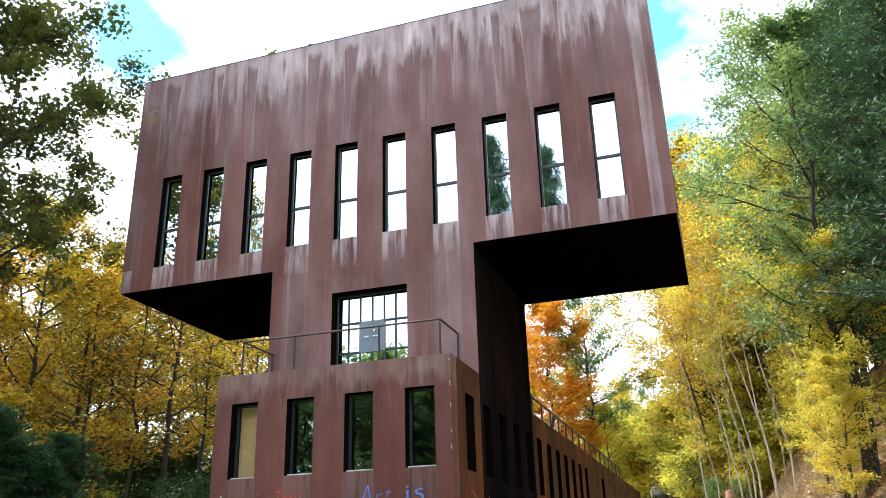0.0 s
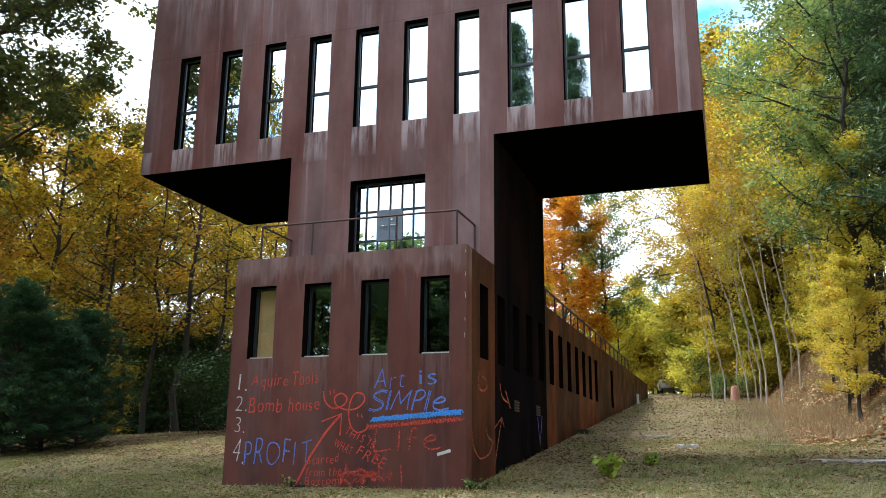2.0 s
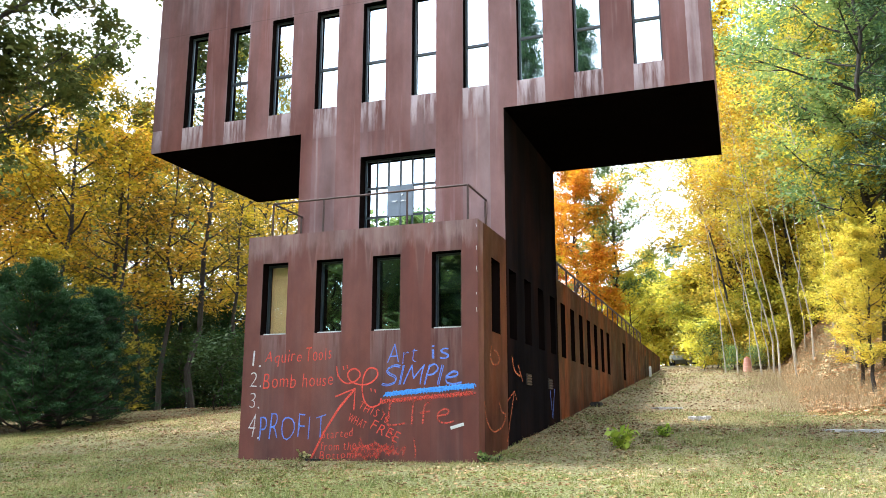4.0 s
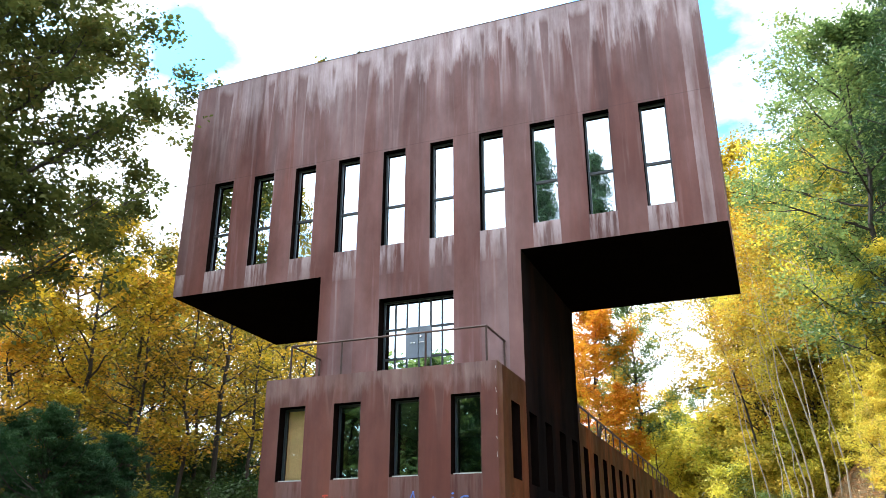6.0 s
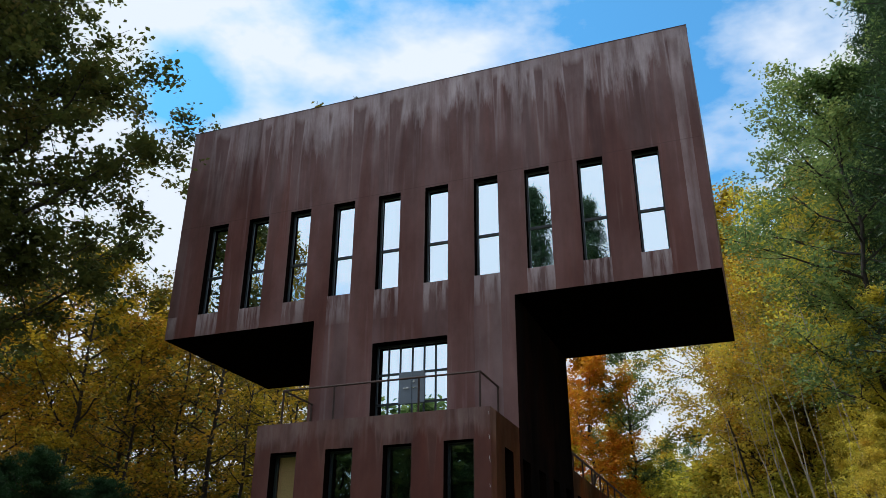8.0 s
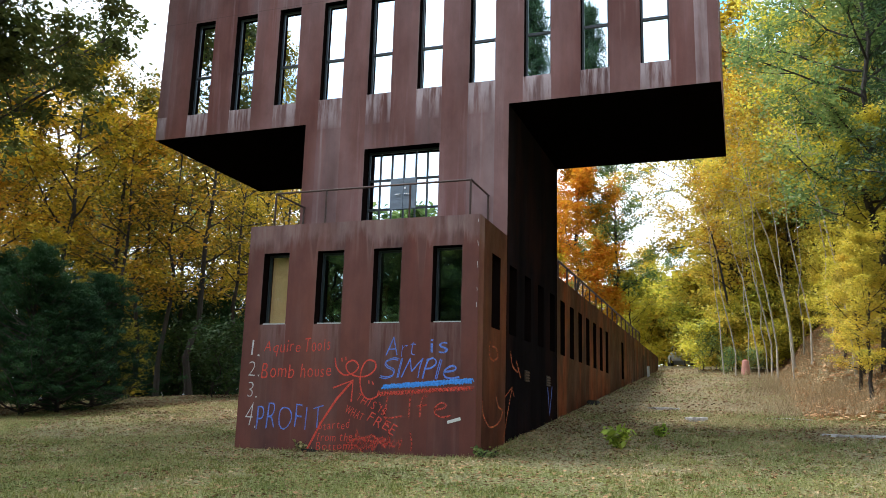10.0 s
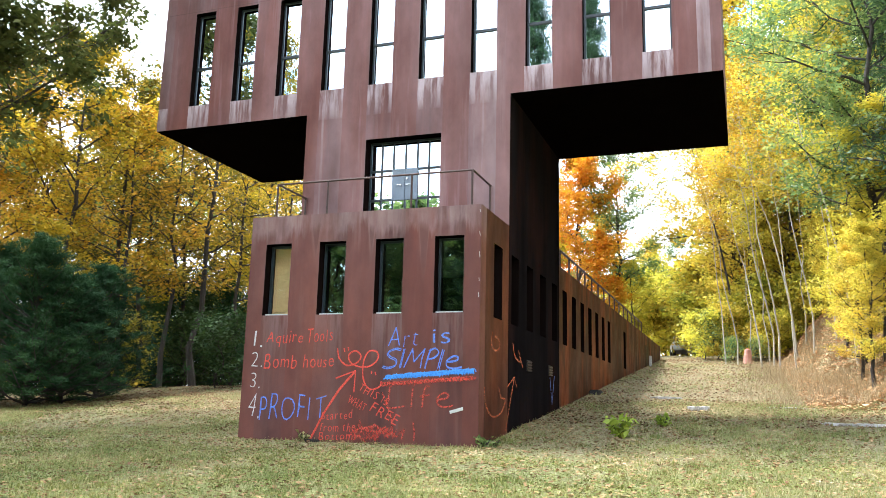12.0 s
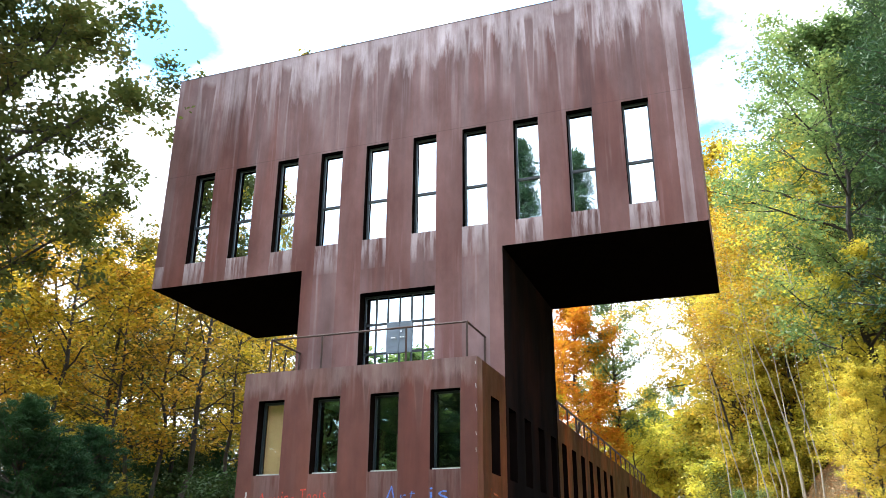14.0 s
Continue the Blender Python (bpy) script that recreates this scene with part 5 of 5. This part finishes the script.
LETTER_STROKES = {
    "S": [[(0.95, 0.95), (0.55, 1.0), (0.15, 0.82), (0.3, 0.6), (0.75, 0.42), (0.8, 0.15), (0.4, 0.0), (0.0, 0.08)]],
    "I": [[(0.5, 1.0), (0.45, 0.5), (0.4, 0.0)]],
    "M": [[(0.0, 0.0), (0.12, 0.5), (0.25, 1.0)], [(0.25, 1.0), (0.4, 0.55), (0.5, 0.3)], [(0.5, 0.3), (0.75, 0.7), (0.95, 1.0)], [(0.95, 1.0), (0.9, 0.5), (0.92, 0.0)]],
    "P": [[(0.25, 1.0), (0.15, 0.5), (0.1, 0.0)], [(0.1, 0.9), (0.6, 1.02), (0.95, 0.8), (0.7, 0.55), (0.2, 0.48)]],
    "l": [[(0.6, 1.0), (0.5, 0.5), (0.4, 0.0)]],
    "e": [[(0.1, 0.32), (0.6, 0.4), (0.7, 0.58), (0.4, 0.65), (0.1, 0.4), (0.2, 0.1), (0.6, 0.0), (1.0, 0.1)]],
    "L": [[(0.1, 1.0), (0.05, 0.5), (0.0, 0.0)], [(0.0, 0.0), (0.5, 0.02), (1.0, 0.12)]],
    "f": [[(0.9, 0.95), (0.6, 1.0), (0.4, 0.7), (0.3, 0.0)], [(0.05, 0.5), (0.5, 0.54), (0.9, 0.6)]],
}


def scrawl(word, x0, z0, cap, widths, gap, mat, slant, width, times=1, climb=0.03, label=""):
    """Loose handwriting drawn stroke by stroke, gone over several times."""
    rng, q = random.Random(len(word)), x0
    for char, wide in zip(word, widths):
        for _ in range(times):
            dx, dz = (rng.uniform(-0.025, 0.025), rng.uniform(-0.025, 0.025)) if times > 1 else (0, 0)
            for line in LETTER_STROKES[char]:
                front_line([(q + dx + u * wide + slant * v * cap, z0 + dz + v * cap + climb * (q - x0)) for u, v in line], width, mat, label, 0.006, True)
        q += wide + gap


scrawl("SIMPle", -1.93, 1.40, 0.36, (0.32, 0.10, 0.36, 0.24, 0.10, 0.36), 0.02, CHALK_BLUE, 0.22, 0.019, 2, 0.0, "loose blue handwriting gone over twice")
scrawl("LIfe", -1.80, 0.66, 0.40, (0.36, 0.08, 0.22, 0.36), 0.10, CHALK_FAINT, 0.05, 0.032, 1, 0.04, "faded red handwriting")
front_line([(-2.89, 1.78), (-2.84, 1.58), (-2.67, 1.45), (-2.46, 1.5), (-2.38, 1.63), (-2.5, 1.73), (-2.64, 1.65), (-2.59, 1.5), (-2.37, 1.42), (-2.16, 1.45),
            (-2.02, 1.58), (-2.05, 1.71), (-2.21, 1.72), (-2.31, 1.56), (-2.33, 1.31), (-2.27, 1.1), (-2.14, 1.0), (-1.97, 1.05), (-1.93, 1.16)], 0.03, CHALK_RED, "looping red doodle", 0.0, True)
for a, b in (((-2.75, 1.78), (-2.73, 1.71)), ((-2.66, 1.8), (-2.65, 1.73)), ((-2.15, 1.35), (-2.14, 1.29)), ((-2.07, 1.33), (-2.05, 1.27))):
    front_line([a, b], 0.022, CHALK_RED)
front_line([(-3.39, 0.03), (-3.11, 0.55), (-2.81, 0.99), (-2.48, 1.35)], 0.05, CHALK_RED, "red painted arrow")
front_line([(-2.90, 1.20), (-2.48, 1.35), (-2.50, 0.94)], 0.035, CHALK_RED)
front_line([(-1.84 + 0.06 * k, 1.235 + 0.0046 * k) for k in range(30)], 0.085, CHALK_SKY, "bright blue painted band", 0.008)
for j in range(2):
    front_line([(-1.88 + 0.04 * j + 0.031 * k, 1.205 + 0.04 * j + 0.0024 * k + (0.035 if k % 2 else -0.02)) for k in range(59)], 0.028, CHALK_SKY, "bright blue scribbled edge", 0.014)
front_line([(-1.94 + 0.065 * k, 1.10 + 0.0050 * k) for k in range(29)], 0.075, CHALK_FAINT, "faded red painted band", 0.01)
front_line([(-1.96 + 0.032 * k, 1.08 + 0.0025 * k + (0.04 if k % 2 else -0.03)) for k in range(60)], 0.028, CHALK_FAINT, "faded red scribbled edge", 0.016)
front_line([(-2.45 + 0.05 * k, 0.10 + (0.16 if k % 2 else 0.0) + 0.004 * (k % 5)) for k in range(22)], 0.04, CHALK_FAINT, "faded red scribble", 0.03)
for j in range(3):
    front_line([(-2.55 + 0.09 * j + 0.075 * k, 0.09 + 0.09 * j + (0.10 if k % 2 else 0.0)) for k in range(13 - 2 * j)], 0.05, CHALK_FAINT, "red paint smear", 0.075)
front_line([(-1.9, 0.95), (-1.7, 0.5), (-1.66, 0.2)], 0.03, CHALK_FAINT, "", 0.02)
front_line([(-1.25, 0.42), (-1.22, 0.2), (-1.24, 0.1)], 0.03, CHALK_FAINT, "", 0.02)
for k in range(5):
    z = 4.4 - 0.42 * k * (1 + 0.1 * math.sin(3 * k))
    front_line([(-0.03, z), (-0.022 + 0.008 * math.sin(k), z - 0.06 - 0.03 * (k % 3))], 0.008, PALE, "chipped pale edge of the steel corner")
front_line([(-0.545, 0.612), (-0.29, 0.685)], 0.05, PALE, "strip of white tape").name = "tape_strip"


def side_line(points, width, mat, label=""):
    return stroke("graffiti_line", mat, house, flowing([(0.004, y, z) for y, z in points]) if len(points) > 3 else [(0.004, y, z) for y, z in points], width, 0, label)


side_line([(0.82, 2.16), (0.75, 1.93), (0.99, 1.81), (1.34, 1.89), (1.25, 2.05), (0.98, 2.08)], 0.04, CHALK_ORANGE, "orange painted loop")
side_line([(1.83, 0.27), (2.08, 0.74), (2.46, 1.36)], 0.05, CHALK_ORANGE, "orange painted arrow")
side_line([(1.90, 1.14), (2.46, 1.36), (2.65, 1.16)], 0.04, CHALK_ORANGE)
side_line([(0.34, 1.09), (0.43, 0.78), (0.87, 0.55), (1.49, 0.63), (1.78, 0.85)], 0.04, CHALK_ORANGE, "orange painted smile")
side_line([(1.28, 1.12), (1.45, 0.92), (1.77, 0.89)], 0.04, CHALK_ORANGE)
side_line([(2.31, 2.08), (2.5, 1.8), (2.97, 1.71), (2.78, 1.94), (3.16, 1.6)], 0.05, CHALK_ORANGE)
side_line([(5.83, 1.51), (6.07, 0.85), (6.34, 1.56)], 0.06, CHALK_BLUE, "blue painted scrawl")

for ob in list(scene.objects):
    if ob.parent is None and ob.name.startswith("shrub"):
        tagged(ob, category="shrub", group="shrubs of the undergrowth")
    elif ob.parent is None and ob.get("category") == "tree":
        tagged(ob, group="trees of the wood round the lawn")
